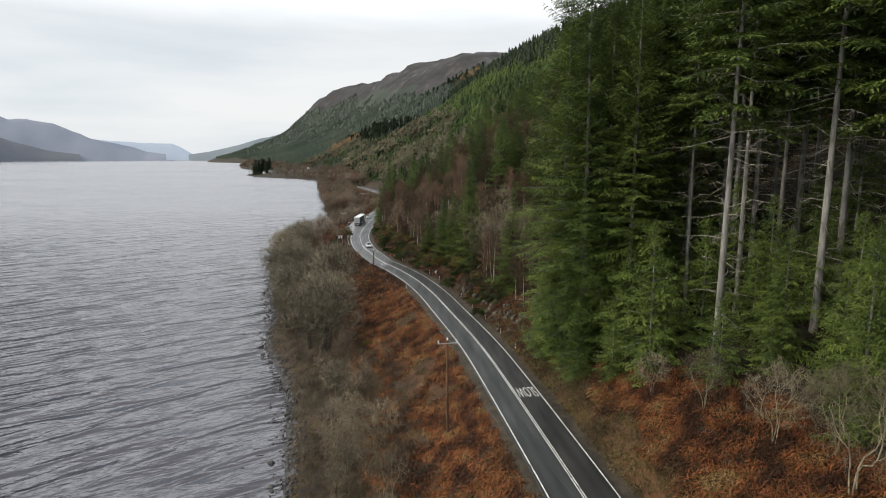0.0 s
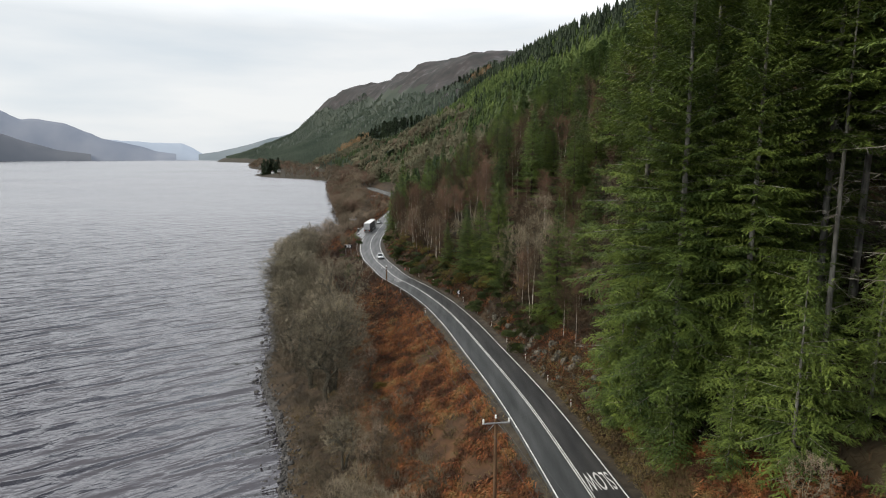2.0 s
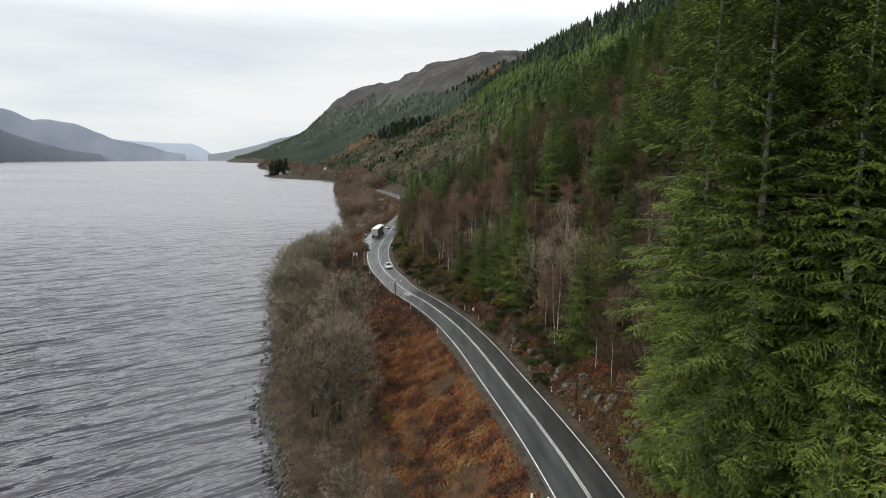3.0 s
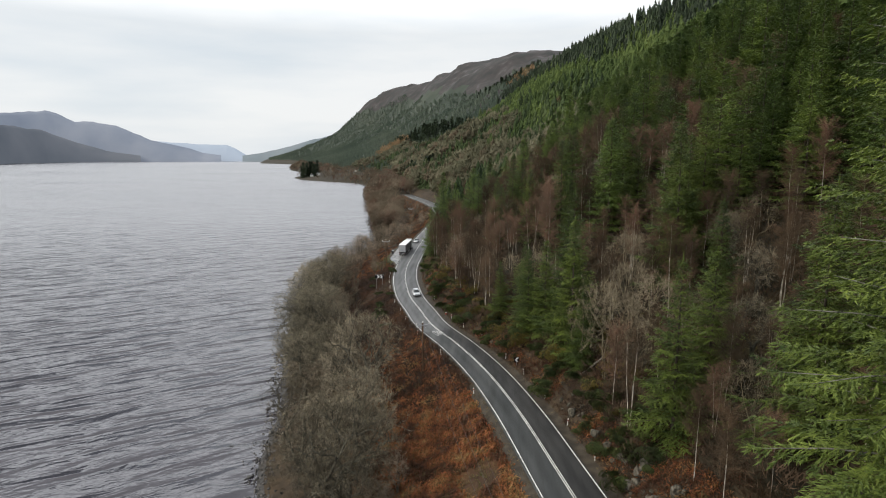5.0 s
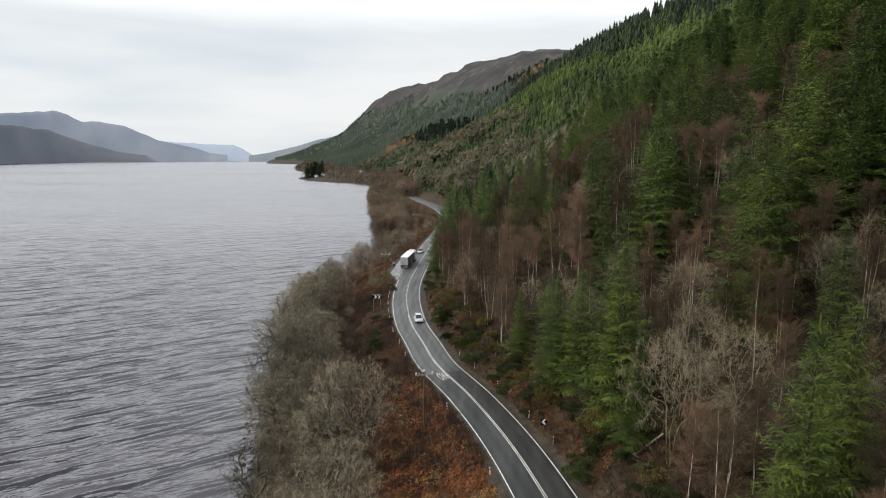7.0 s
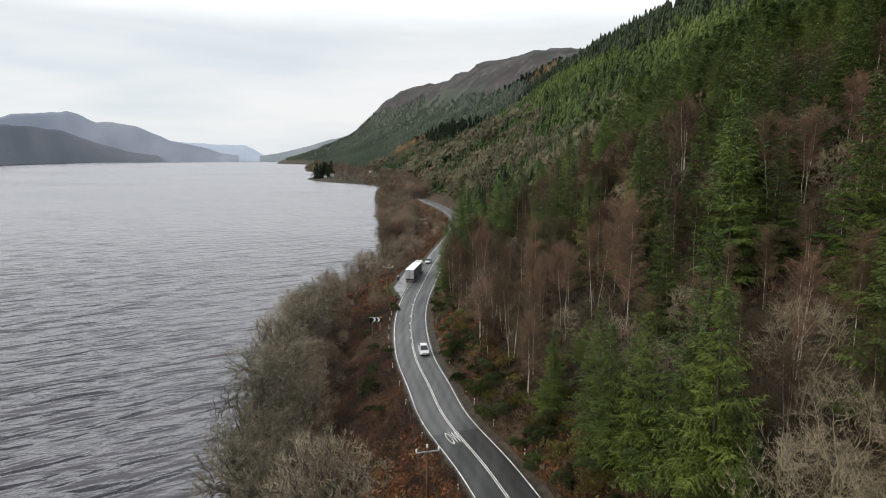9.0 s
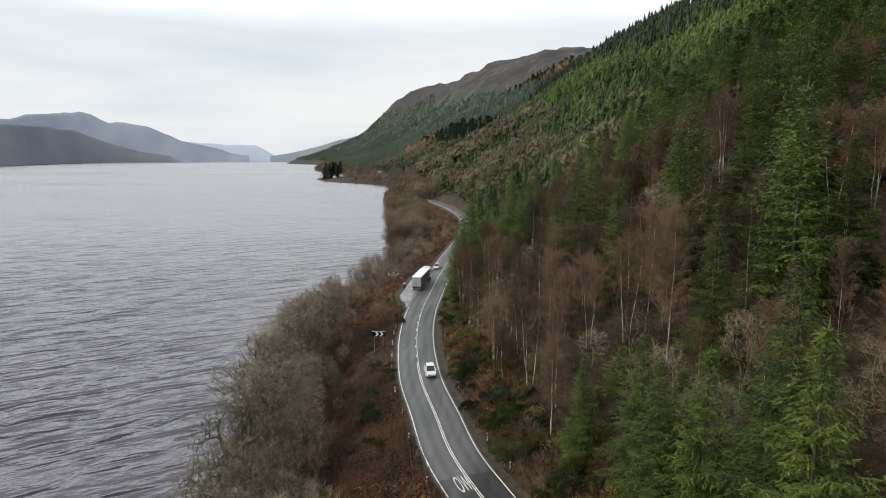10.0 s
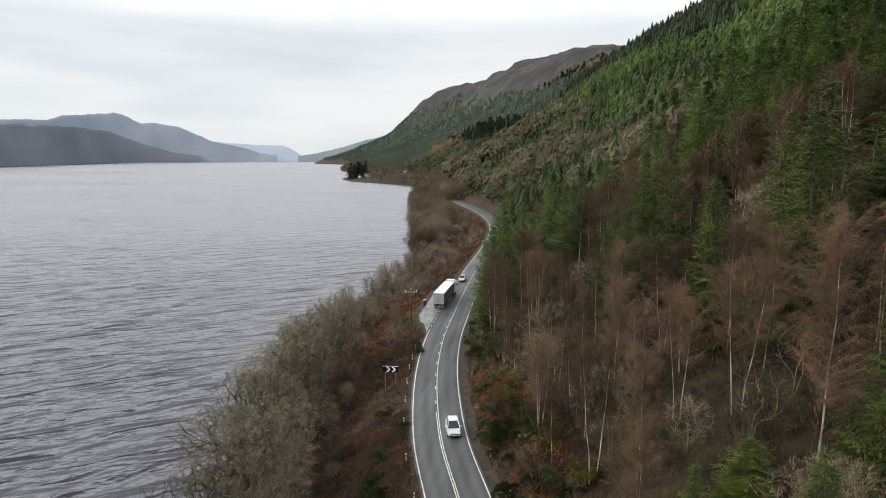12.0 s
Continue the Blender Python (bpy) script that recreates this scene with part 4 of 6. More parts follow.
counts = {"conifer": 0, "birch": 0}
while tries < 9000:
    tries += 1
    y = 101 + 185 * rng.random() ** 1.1
    d = 9 + (105 if y < 245 else 66) * rng.random() ** 1.1
    x = at_road(y, d)
    patch = noise.noise(Vector((x * 0.045, y * 0.045, 5.5))) * 1.2 + min(0.34, (d - 34) * 0.018) - (0.25 if 120 < y < 145 and d < 25 else 0.0) + rng.uniform(-0.3, 0.3)
    if not room(x, y, 5.2 if patch > 0.02 else 3.9):
        continue
    if patch > 0.02:
        if counts["conifer"] < 430:
            counts["conifer"] += 1
            plant(NEAR_CONIFER if d < 40 and y < 215 else SLOPE_CONIFER, x, y, rng.uniform(0.75, 1.3))
    elif rng.random() < 0.84:
        if counts["birch"] < 380:
            counts["birch"] += 1
            plant(BIRCH, x, y, rng.uniform(0.5, 0.86))
    elif rng.random() < 0.35:
        plant(PALE, x, y, rng.uniform(0.5, 0.8))
    else:
        plant(OAK, x, y, rng.uniform(0.5, 0.7))

# between the road and the loch
for y, f, kinds, s in ((121, 0.35, OAK, 0.85), (150, 0.40, OAK, 0.95), (160, 0.28, OAK, 0.9), (172, 0.34, OAK, 0.9), (186, 0.26, OAK, 1.0), (200, 0.36, OAK, 1.0), (213, 0.24, OAK, 1.05), (226, 0.35, OAK, 1.1), (240, 0.42, ALDER, 1.1), (104, 0.35, ALDER, 0.75),
                       (95, 0.30, OAK, 0.55), (134, 0.2, ALDER, 0.8), (142, 0.25, ALDER, 0.8), (84, 0.35, ALDER, 0.5), (74, 0.3, ALDER, 0.5)):
    xs, edge = shore_x(y), road_x(y) - left_room(y)
    x = xs + (edge - xs) * f
    room(x, y, 5)
    plant(kinds, x, y, s)
for x, y, kinds, s in ((-53.8, 221.6, OAK, 1.15), (-51.5, 205, OAK, 1.3), (-46, 191, OAK, 1.15), (-57.5, 220, OAK, 1.2), (-47, 181, OAK, 1.1), (-43.5, 171, OAK, 1.1), (-53, 232, OAK, 1.1), (-40, 160, OAK, 1.0), (-55, 249, ALDER, 1.35), (-23.2, 120.1, OAK, 1.2), (-26.2, 148, OAK, 1.2), (-33, 158, OAK, 1.0), (-8, 68.5, PALE, 0.42), (-10, 74, PALE, 0.4), (-6.5, 63, PALE, 0.38), (-12, 73, PALE, 0.72), (-8.5, 69, PALE, 0.68), (-5, 62, PALE, 0.6), (-14.5, 80, PALE, 0.7), (-10.5, 79, PALE, 0.6), (-13.5, 86, PALE, 0.6), (-7, 75, PALE, 0.6)):
    room(x, y, 5)
    plant(kinds, x, y, s)
tries = 0
while tries < 900:
    tries += 1
    y = rng.uniform(45, 480)
    xs, edge = shore_x(y), road_x(y) - left_room(y)
    f = rng.uniform(0.22 if y < 130 else 0.08, 0.5 if y < 120 else (0.58 if y < 190 else (0.66 if y < 235 else 0.92)))
    x = xs + (edge - xs) * f
    if not room(x, y, 4.2 if y < 300 else 4.8):
        continue
    if 110 < y < 262 and f < 0.5 and rng.random() < 0.6:
        plant(OAK, x, y, rng.uniform(0.75, 1.1))
    else:
        plant(ALDER, x, y, rng.uniform(0.55, 0.95) * (1.0 if f < 0.5 else 0.62) * (0.6 if y < 110 else 1.0))
stow(TALL_EDGE + TALL_INNER + LOW_EDGE + NEAR_CONIFER + SLOPE_CONIFER + BIRCH + OAK + ALDER + PALE)


SCRUB = material("bare_scrub", (0.046, 0.038, 0.026), (0.128, 0.105, 0.072), 0.12, 0.95, island=0.3)


# ---------------------------------------------------------------- far woods
def wood_mesh(name, label, mat, places, template, kinds=3, seed=5):
    """Many small trees in one mesh: template(k) gives the corner points of triangles for a tree one metre high."""
    r = np.random.RandomState(seed)
    shapes = [np.array(template(k), float) for k in range(kinds)]
    blocks, shades, species = [], [], []
    for k, s in enumerate(shapes):
        mine = np.array([p for i, p in enumerate(places) if i % kinds == k], float)
        if not len(mine):
            continue
        a = r.uniform(0, 6.283, len(mine))
        c, sn = np.cos(a)[:, None], np.sin(a)[:, None]
        x = (s[None, :, 0] * c - s[None, :, 1] * sn) * mine[:, 4:5] + mine[:, 0:1]
        y = (s[None, :, 0] * sn + s[None, :, 1] * c) * mine[:, 4:5] + mine[:, 1:2]
        z = s[None, :, 2] * mine[:, 3:4] + mine[:, 2:3]
        blocks.append(np.stack([x, y, z], -1).reshape(-1, 3))
        shades.append(np.repeat(r.uniform(0, 1, len(mine)), len(s)))
        species.append(np.repeat(np.clip(r.uniform(-1.6, 1.2, len(mine)), 0, 1), len(s)))
    v = np.concatenate(blocks)
    me = bpy.data.meshes.new(name)
    n = len(v) // 3
    me.vertices.add(len(v))
    me.vertices.foreach_set("co", v.ravel())
    me.loops.add(len(v))
    me.loops.foreach_set("vertex_index", np.arange(len(v), dtype=np.int32))
    me.polygons.add(n)
    me.polygons.foreach_set("loop_start", np.arange(0, len(v), 3, dtype=np.int32))
    me.update(calc_edges=True)
    for key, values in (("shade", shades), ("kind", species)):
        me.attributes.new(key, "FLOAT", "POINT").data.foreach_set("value", np.concatenate(values).astype(np.float32))
    me.materials.append(mat)
    ob = new(name, me)
    return tagged(ob, label, "woodland", kind="stuff")


def cone_tree(tiers, sides):
    def template(k):
        r = random.Random(900 + k)
        tris = []
        for t in range(tiers):
            z0, z1 = t / tiers * 0.95, min(1.0, (t + 1.5) / tiers)
            rad = 0.5 * (1 - t / tiers) ** 0.8 + 0.05
            turn = r.uniform(0, 6)
            for s in range(sides):
                a0, a1 = turn + 6.283 * s / sides, turn + 6.283 * (s + r.uniform(0.65, 1.1)) / sides
                q, q1 = rad * r.uniform(0.55, 1.2), rad * r.uniform(0.55, 1.2)
                tris += [(0, 0, z1), (q * math.cos(a0), q * math.sin(a0), z0 + r.uniform(-0.05, 0.03)), (q1 * math.cos(a1), q1 * math.sin(a1), z0 + r.uniform(-0.05, 0.05))]
        return tris
    return template


def twig_tree(number, width):
    def template(k):
        r = random.Random(950 + k)
        tris = []
        for _ in range(number):
            a, e = r.uniform(0, 6.283), math.asin(r.uniform(-0.3, 1.0))
            q = r.uniform(0.35, 1.0) ** 0.5
            p = Vector((0.5 * q * math.cos(a) * math.cos(e), 0.5 * q * math.sin(a) * math.cos(e), 0.55 + 0.43 * q * math.sin(e)))
            v = Vector((p.x, p.y, (p.z - 0.25) * 0.9)).normalized() + Vector((r.uniform(-0.5, 0.5), r.uniform(-0.5, 0.5), r.uniform(-0.3, 0.4)))
            l = r.uniform(0.12, 0.26)
            w = v.orthogonal().normalized() * width
            tris += [p - w, p + w, p + v * l]
        for a in (0, 2.1, 4.2):
            tris += [(0.02 * math.cos(a), 0.02 * math.sin(a), -0.05), (0.02 * math.cos(a + 2.1), 0.02 * math.sin(a + 2.1), -0.05), (0, 0, 0.8)]
        return tris
    return template


def lumpy_tree(number, lobes, width, length=1.0, puff=(0.08, 0.14)):
    """A far leafless crown: twig tufts gathered round the ends of its limbs."""
    def template(k):
        r = random.Random(970 + k)
        tris = []
        ends = []
        for _ in range(lobes):
            a, e = r.uniform(0, 6.283), math.asin(r.uniform(-0.25, 1.0))
            q = r.uniform(0.65, 1.0)
            ends.append(Vector((0.40 * q * math.cos(a) * math.cos(e), 0.40 * q * math.sin(a) * math.cos(e), 0.55 + 0.36 * q * math.sin(e))))
        for c in ends:
            s = r.uniform(*puff)
            star = [c + Vector(q).normalized() * s * r.uniform(0.6, 1.3) for q in ((1, 0, 0), (0, 1, 0), (-1, 0, 0), (0, -1, 0))]
            top, low = c + Vector((r.uniform(-0.5, 0.5) * s, r.uniform(-0.5, 0.5) * s, s * r.uniform(0.8, 1.8))), c - Vector((c.x * 0.3, c.y * 0.3, s * 1.6))
            for q in range(4):
                tris += [star[q], star[(q + 1) % 4], top, star[(q + 1) % 4], star[q], low]
        for i in range(number):
            c = ends[i % lobes]
            v = Vector((r.gauss(0, 1), r.gauss(0, 1), r.gauss(0.4, 1))).normalized()
            p = c + v * r.uniform(0.02, 0.11)
            w = v.orthogonal().normalized() * width
            tris += [p - w, p + w, p + v * r.uniform(0.07, 0.16) * length]
        for c in ends:
            w = Vector((c.y, -c.x, 0)).normalized() * 0.008
            tris += [Vector((0, 0, 0.2)) - w, Vector((0, 0, 0.2)) + w, c]
        for a in (0, 2.1, 4.2):
            tris += [(0.02 * math.cos(a), 0.02 * math.sin(a), -0.05), (0.02 * math.cos(a + 2.1), 0.02 * math.sin(a + 2.1), -0.05), (0, 0, 0.6)]
        return tris
    return template


def scatter(number, y_range, d_range, height, slender, wanted, seed, power=(1.0, 1.0)):
    r = random.Random(seed)
    got = []
    for _ in range(number):
        y = y_range[0] + (y_range[1] - y_range[0]) * r.random() ** power[0]
        d = d_range[0] + (d_range[1] - d_range[0]) * r.random() ** power[1]
        x = at_road(y, d)
        if not wanted(x, y, d):
            continue
        h = r.uniform(*height)
        got.append((x, y, ground_z(x, y) - 0.3, h, h * slender * r.uniform(0.8, 1.2)))
    return got


def lumps(x, y, s=0.02, o=0.0):
    return noise.noise(Vector((x * s, y * s, 7.7 + o)))


def low_part(y):
    """How far up the slope the mixed broadleaf wood reaches."""
    return np.interp(y, (100, 300, 450, 700, 1000), (60, 70, 75, 90, 95))


def grown_template(height, radius, **kw):
    """Triangles of a whole conifer, one metre high and about one metre wide."""
    def template(k):
        t, c, _ = conifer_meshes(seed=700 + k, height=height, radius=radius, **kw)
        tris = []
        for f in c.f:
            for k2 in range(1, len(f) - 1):
                tris += [(c.v[i][0] / (2 * radius), c.v[i][1] / (2 * radius), c.v[i][2] / height) for i in (f[0], f[k2], f[k2 + 1])]
        return tris
    return template


SMALL = dict(bare=0.02, gap=1.2, boughs=7, step=1.0, tuft=0.75, tuft_w=0.22, dense=2.2, longest=1.6, plate=0.42, ragged=0.4, droop=0.2, rise=0.05, foot=0.8)
FARTHER = dict(bare=0.0, gap=1.5, boughs=6, step=1.5, tuft=1.1, tuft_w=0.35, dense=1.2, longest=1.6, plate=0.45, ragged=0.4, droop=0.2)
wood_mesh("mid_slope_conifers", "green conifers crowding the middle of the slope", PLANTATION,
          scatter(760, (98, 400), (52, 125), (11, 21), 0.42, lambda x, y, d: (y > 240 or d > 112) and d > (60 if y < 270 else 35) + 25 * lumps(x, y, 0.03) and lumps(x, y, 0.035, 21) < 0.26, 30), grown_template(16, 3.6, **SMALL), 5)
wood_mesh("young_plantation", "bright green young conifer plantation covering the upper slope", PLANTATION,
          scatter(7600, (100, 800), (48, 178), (9, 16), 0.52, lambda x, y, d: d > low_part(y) * 0.75 + 28 * lumps(x, y) and (y > 300 or d > 100) and lumps(x, y, 0.035, 21) < 0.34, 31, (0.9, 0.9)), cone_tree(9, 6), 6)
wood_mesh("crest_wood", "dark mature conifers along the crest of the hill", DARK_PLANTATION,
          scatter(2600, (60, 960), (140, 215), (15, 23), 0.34, lambda x, y, d: d > 152 + 14 * lumps(x, y, 0.012), 32), cone_tree(8, 6), 5)
HILL_CONIFER = leafy(material("hillside_needles", (0.024, 0.042, 0.017), (0.066, 0.094, 0.036), 0.02, 0.85, island=0.08, tree=0.35), 0.3)
wood_mesh("hillside_conifers", "scattered green conifers among leafless trees", HILL_CONIFER,
          scatter(1500, (280, 1150), (10, 130), (11, 20), 0.44, lambda x, y, d: lumps(x, y, 0.016, 3) > -0.08, 33), cone_tree(8, 6), 5, 8)
TWIG_FAR_OAK = leafy(material("distant_lichen_twigs", (0.125, 0.124, 0.078), (0.215, 0.208, 0.136), 0.03, 0.95, island=0.04, tree=0.28, other=(0.150, 0.122, 0.082)), 0.55)
TWIG_FAR_BIRCH = material("distant_birch_twigs", (0.050, 0.033, 0.020), (0.105, 0.068, 0.044), 0.03, 0.95, island=0.15, tree=0.3)
wood_mesh("broadleaf_wood", "olive-grey leafless broadleaf wood on the lower slope", TWIG_FAR_OAK,
          scatter(1250, (270, 620), (8, 110), (10, 18), 0.9, lambda x, y, d: d < low_part(y) * 1.1 + 30 * lumps(x, y) and lumps(x, y, 0.016, 3) < 0.14, 34), lumpy_tree(300, 24, 0.0070, 0.75, (0.05, 0.09)), 6)
wood_mesh("far_broadleaf_wood", "olive-grey leafless trees on the distant lower slope", TWIG_FAR_OAK,
          scatter(1300, (600, 1300), (8, 125), (11, 20), 0.9, lambda x, y, d: d < low_part(y) * 1.1 + 30 * lumps(x, y) and lumps(x, y, 0.016, 3) < 0.14, 38), lumpy_tree(60, 17, 0.009, 0.7), 6)
wood_mesh("birch_wood", "purple-brown leafless birch wood on the lower slope", TWIG_FAR_BIRCH,
          scatter(1100, (190, 640), (10, 95), (9, 15), 0.5, lambda x, y, d: lumps(x, y, 0.02, 9) > -0.05 and (y > 300 or d > 40), 35, (1.2, 1.0)), lumpy_tree(200, 24, 0.0065, 0.9, (0.012, 0.030)), 5)
wood_mesh("upper_birch_wood", "purple-brown leafless birches in gaps between the conifers", TWIG_FAR_BIRCH,
          scatter(2200, (100, 520), (50, 150), (8, 13), 0.55, lambda x, y, d: (y > 262 or d > 112) and lumps(x, y, 0.035, 21) > 0.24, 39), lumpy_tree(240, 26, 0.0060, 0.9, (0.012, 0.030)), 5)
wood_mesh("hazel_scrub", "low brown leafless scrub covering the slope", TWIG_FAR_BIRCH,
          scatter(1900, (98, 340), (6.5, 90), (1.8, 4.5), 0.9, lambda x, y, d: True, 37, (1.0, 1.2)), twig_tree(80, 0.016), 5)
SHORE_TWIG = leafy(material("lochside_twigs", (0.100, 0.080, 0.056), (0.195, 0.158, 0.112), 0.03, 0.95, island=0.06, tree=0.3, other=(0.135, 0.084, 0.060)), 0.4)
lochside = [(x, y, ground_z(x, y) - 0.3, h, h * 0.85) for x, y, h in ((shore_x(y) + (road_x(y) + 6 - shore_x(y)) * rng.uniform(0.0, 1.0), y, rng.uniform(9, 16)) for y in (400 + 2400 * rng.random() ** 2.3 for _ in range(1500))) if (y > 575 or x < road_x(y) - ((26 if y < 470 else 17) if y > 395 else 9)) and not (1190 < y < 1345 and x < -330)]
wood_mesh("shore_wood", "brown leafless trees along the lochside", SHORE_TWIG, [p for p in lochside if p[1] < 640], lumpy_tree(430, 30, 0.0055, 0.9, (0.012, 0.026)), 5)
wood_mesh("far_shore_wood", "distant brown leafless trees along the lochside", SHORE_TWIG, [p for p in lochside if p[1] >= 640], lumpy_tree(120, 22, 0.0080, 0.8, (0.03, 0.06)), 5)
wood_mesh("headland_conifers", "dark conifers round the houses on the far headland", DARK_PLANTATION,
          [(x, y, ground_z(x, y) - 0.3, h, h * 0.36) for x, y, h in ((rng.uniform(-396, -362), rng.uniform(1285, 1330), rng.uniform(18, 34)) for _ in range(22))], grown_template(18, 3.2, **FARTHER), 3)
LARCH = leafy(material("larch_crowns", (0.200, 0.130, 0.070), (0.300, 0.205, 0.115), 0.03, 0.95, island=0.05, tree=0.2), 0.4)
wood_mesh("larch_clump", "tan leafless larches among dark conifers on the far slope", LARCH,
          scatter(90, (1250, 1420), (55, 135), (14, 21), 0.5, lambda x, y, d: abs(d - 60 - (y - 1250) * 0.45) < 26, 41) + scatter(60, (1280, 1420), (350, 440), (13, 18), 0.5, lambda x, y, d: True, 42), twig_tree(90, 0.03), 4)
wood_mesh("dark_clump", "dark conifers standing in clumps on the far slope", DARK_PLANTATION,
          scatter(150, (1150, 1400), (112, 190), (15, 24), 0.36, lambda x, y, d: True, 43) + scatter(90, (1380, 1700), (350, 480), (16, 24), 0.36, lambda x, y, d: True, 44) + scatter(36, (640, 760), (8, 40), (12, 20), 0.42, lambda x, y, d: lumps(x, y, 0.03, 5) > 0, 45), grown_template(18, 3.2, **FARTHER), 4)
wood_mesh("mountain_forest", "dark green forest, paled by haze, on the lower slopes of the mountain", HAZY_SPRUCE,
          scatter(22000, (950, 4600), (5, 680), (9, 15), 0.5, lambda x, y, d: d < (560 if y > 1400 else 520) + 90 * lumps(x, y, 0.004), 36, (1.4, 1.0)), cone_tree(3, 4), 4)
wood_mesh("lochside_scrub", "grey-brown leafless scrub above the shore", SCRUB,
          [(x, y, ground_z(x, y) - 0.2, h, h * 0.95) for x, y, h in ((shore_x(y) + (road_x(y) - 4 - shore_x(y)) * rng.uniform(0.07 if y < 130 else 0.05, 0.68 if y < 110 else (0.55 if y < 190 else 0.95)), y, rng.uniform(1.0, 2.9)) for y in (rng.uniform(35, 330) for _ in range(2300))) if not (190 < y < 224 and x > -42) and not (y > 224 and x > shore_x(y) + 17)], twig_tree(120, 0.010), 5)
wood_mesh("bracken_saplings", "thin leafless saplings and twigs standing in the bracken", SCRUB,
          [(x, y, ground_z(x, y) - 0.2, h, h * 0.7) for x, y, h in ((shore_x(y) + (road_x(y) - 5 - shore_x(y)) * rng.uniform(0.5, 0.95), y, rng.uniform(0.8, 2.4)) for y in (rng.uniform(30, 190) for _ in range(260)))], twig_tree(70, 0.010), 5)


# ---------------------------------------------------------------- undergrowth
def sliver_mesh(name, label, mat, clumps, number, length, width, lean, category="undergrowth", seed=3, arch=0.35):
    """Many clumps of arching blades in one mesh: each clump is x, y, z, size."""
    r = np.random.RandomState(seed)
    c = np.repeat(np.array(clumps, float), number, axis=0)
    n = len(c)
    a = r.uniform(0, 6.283, n)
    out = np.stack([np.cos(a), np.sin(a), np.zeros(n)], -1)
    side = np.stack([-np.sin(a), np.cos(a), np.zeros(n)], -1)
    tilt = r.uniform(lean[0], lean[1], n)[:, None]
    l = (length * r.uniform(0.6, 1.3, n) * c[:, 3])[:, None]
    w = (width * r.uniform(0.7, 1.3, n) * c[:, 3])[:, None]
    up = np.array([0, 0, 1.0])
    root = c[:, :3] + out * (r.uniform(0, 0.35, n) * c[:, 3])[:, None]
    mid = root + (out * np.sin(tilt) + up * np.cos(tilt)) * l * 0.55
    tip = mid + (out * np.sin(tilt + arch * 2) + up * np.cos(tilt + arch * 3)) * l * 0.45
    tris = np.stack([root, mid + side * w * 0.5, mid - side * w * 0.5, mid - side * w * 0.5, mid + side * w * 0.5, tip], 1)
    v = tris.reshape(-1, 3)
    me = bpy.data.meshes.new(name)
    me.vertices.add(len(v))
    me.vertices.foreach_set("co", v.ravel())
    me.loops.add(len(v))
    me.loops.foreach_set("vertex_index", np.arange(len(v), dtype=np.int32))
    me.polygons.add(len(v) // 3)
    me.polygons.foreach_set("loop_start", np.arange(0, len(v), 3, dtype=np.int32))
    me.update(calc_edges=True)
    me.materials.append(mat)
    ob = new(name, me)
    return tagged(ob, label, category, kind="stuff")


def left_places(number, ys, fs, size, seed, wanted=None):
    r = random.Random(seed)
    got = []
    for _ in range(number):
        y, f = r.uniform(*ys), r.uniform(*fs)
        xs, edge = shore_x(y), road_x(y) - left_room(y) / 0.95 + 0.3
        x = xs + (edge - xs) * f
        if wanted is None or wanted(x, y, f):
            got.append((x, y, ground_z(x, y) - 0.05, r.uniform(*size)))
    return got


def right_places(number, ys, ds, size, seed, wanted=None):
    r = random.Random(seed)
    got = []
    for _ in range(number):
        y, d = r.uniform(*ys), r.uniform(*ds)
        x = at_road(y, d)
        if wanted is None or wanted(x, y, d):
            got.append((x, y, ground_z(x, y) - 0.05, r.uniform(*size)))
    return got


r51 = random.Random(151)
sliver_mesh("bracken_slope", "rust-brown dead bracken covering the slope below the road", BRACKEN,
            left_places(1500, (-60, 28), (0.40, 0.95), (0.9, 1.9), 75) + left_places(17500, (28, 172), (0.40, 0.96), (0.45, 1.7), 51, lambda x, y, f: f > 0.46 + 0.22 * lumps(x, y, 0.05) and lumps(x, y, 0.11, 2) > -0.5 and r51.random() > (y - 140) / 40) + left_places(4200, (238, 440), (0.45, 0.965), (0.8, 1.5), 66, lambda x, y, f: lumps(x, y, 0.05) > 0.0) + left_places(1900, (395, 560), (0.5, 0.97), (0.9, 1.7), 69), 13, 0.68, 0.095, (0.15, 1.25), arch=0.5)
sliver_mesh("old_bracken", "dark brown dead bracken and bramble beside the road", BRACKEN_OLD,
            left_places(6500, (240, 440), (0.3, 0.97), (0.7, 1.6), 81) + left_places(17000, (140, 240), (0.45, 0.985), (0.6, 1.4), 67, lambda x, y, f: lumps(x, y, 0.06) > -0.45 and not (205 < y < 219 and x > -38.5)) + left_places(5200, (198, 244), (0.55, 0.99), (0.35, 0.8), 73) + right_places(9500, (80, 250), (4.9, 13), (0.4, 1.1), 68), 9, 0.75, 0.085, (0.2, 1.25), seed=14)
sliver_mesh("bracken_bank", "orange dead bracken on the bank above the road", BRACKEN,
            right_places(1300, (-60, 28), (5.6, 16), (0.9, 1.6), 76) + right_places(7600, (28, 84), (5.6, 19), (0.7, 1.3), 52, lambda x, y, d: d < 18 - max(0, y - 52) * 0.3 and d > 6.2 + 2.2 * lumps(x, y, 0.12, 1) + (1.2 if y > 55 else 0)) + right_places(4200, (80, 215), (5.3, 11), (0.5, 1.1), 53, lambda x, y, d: lumps(x, y, 0.08) > -0.08), 12, 0.85, 0.10, (0.15, 1.2), seed=4)
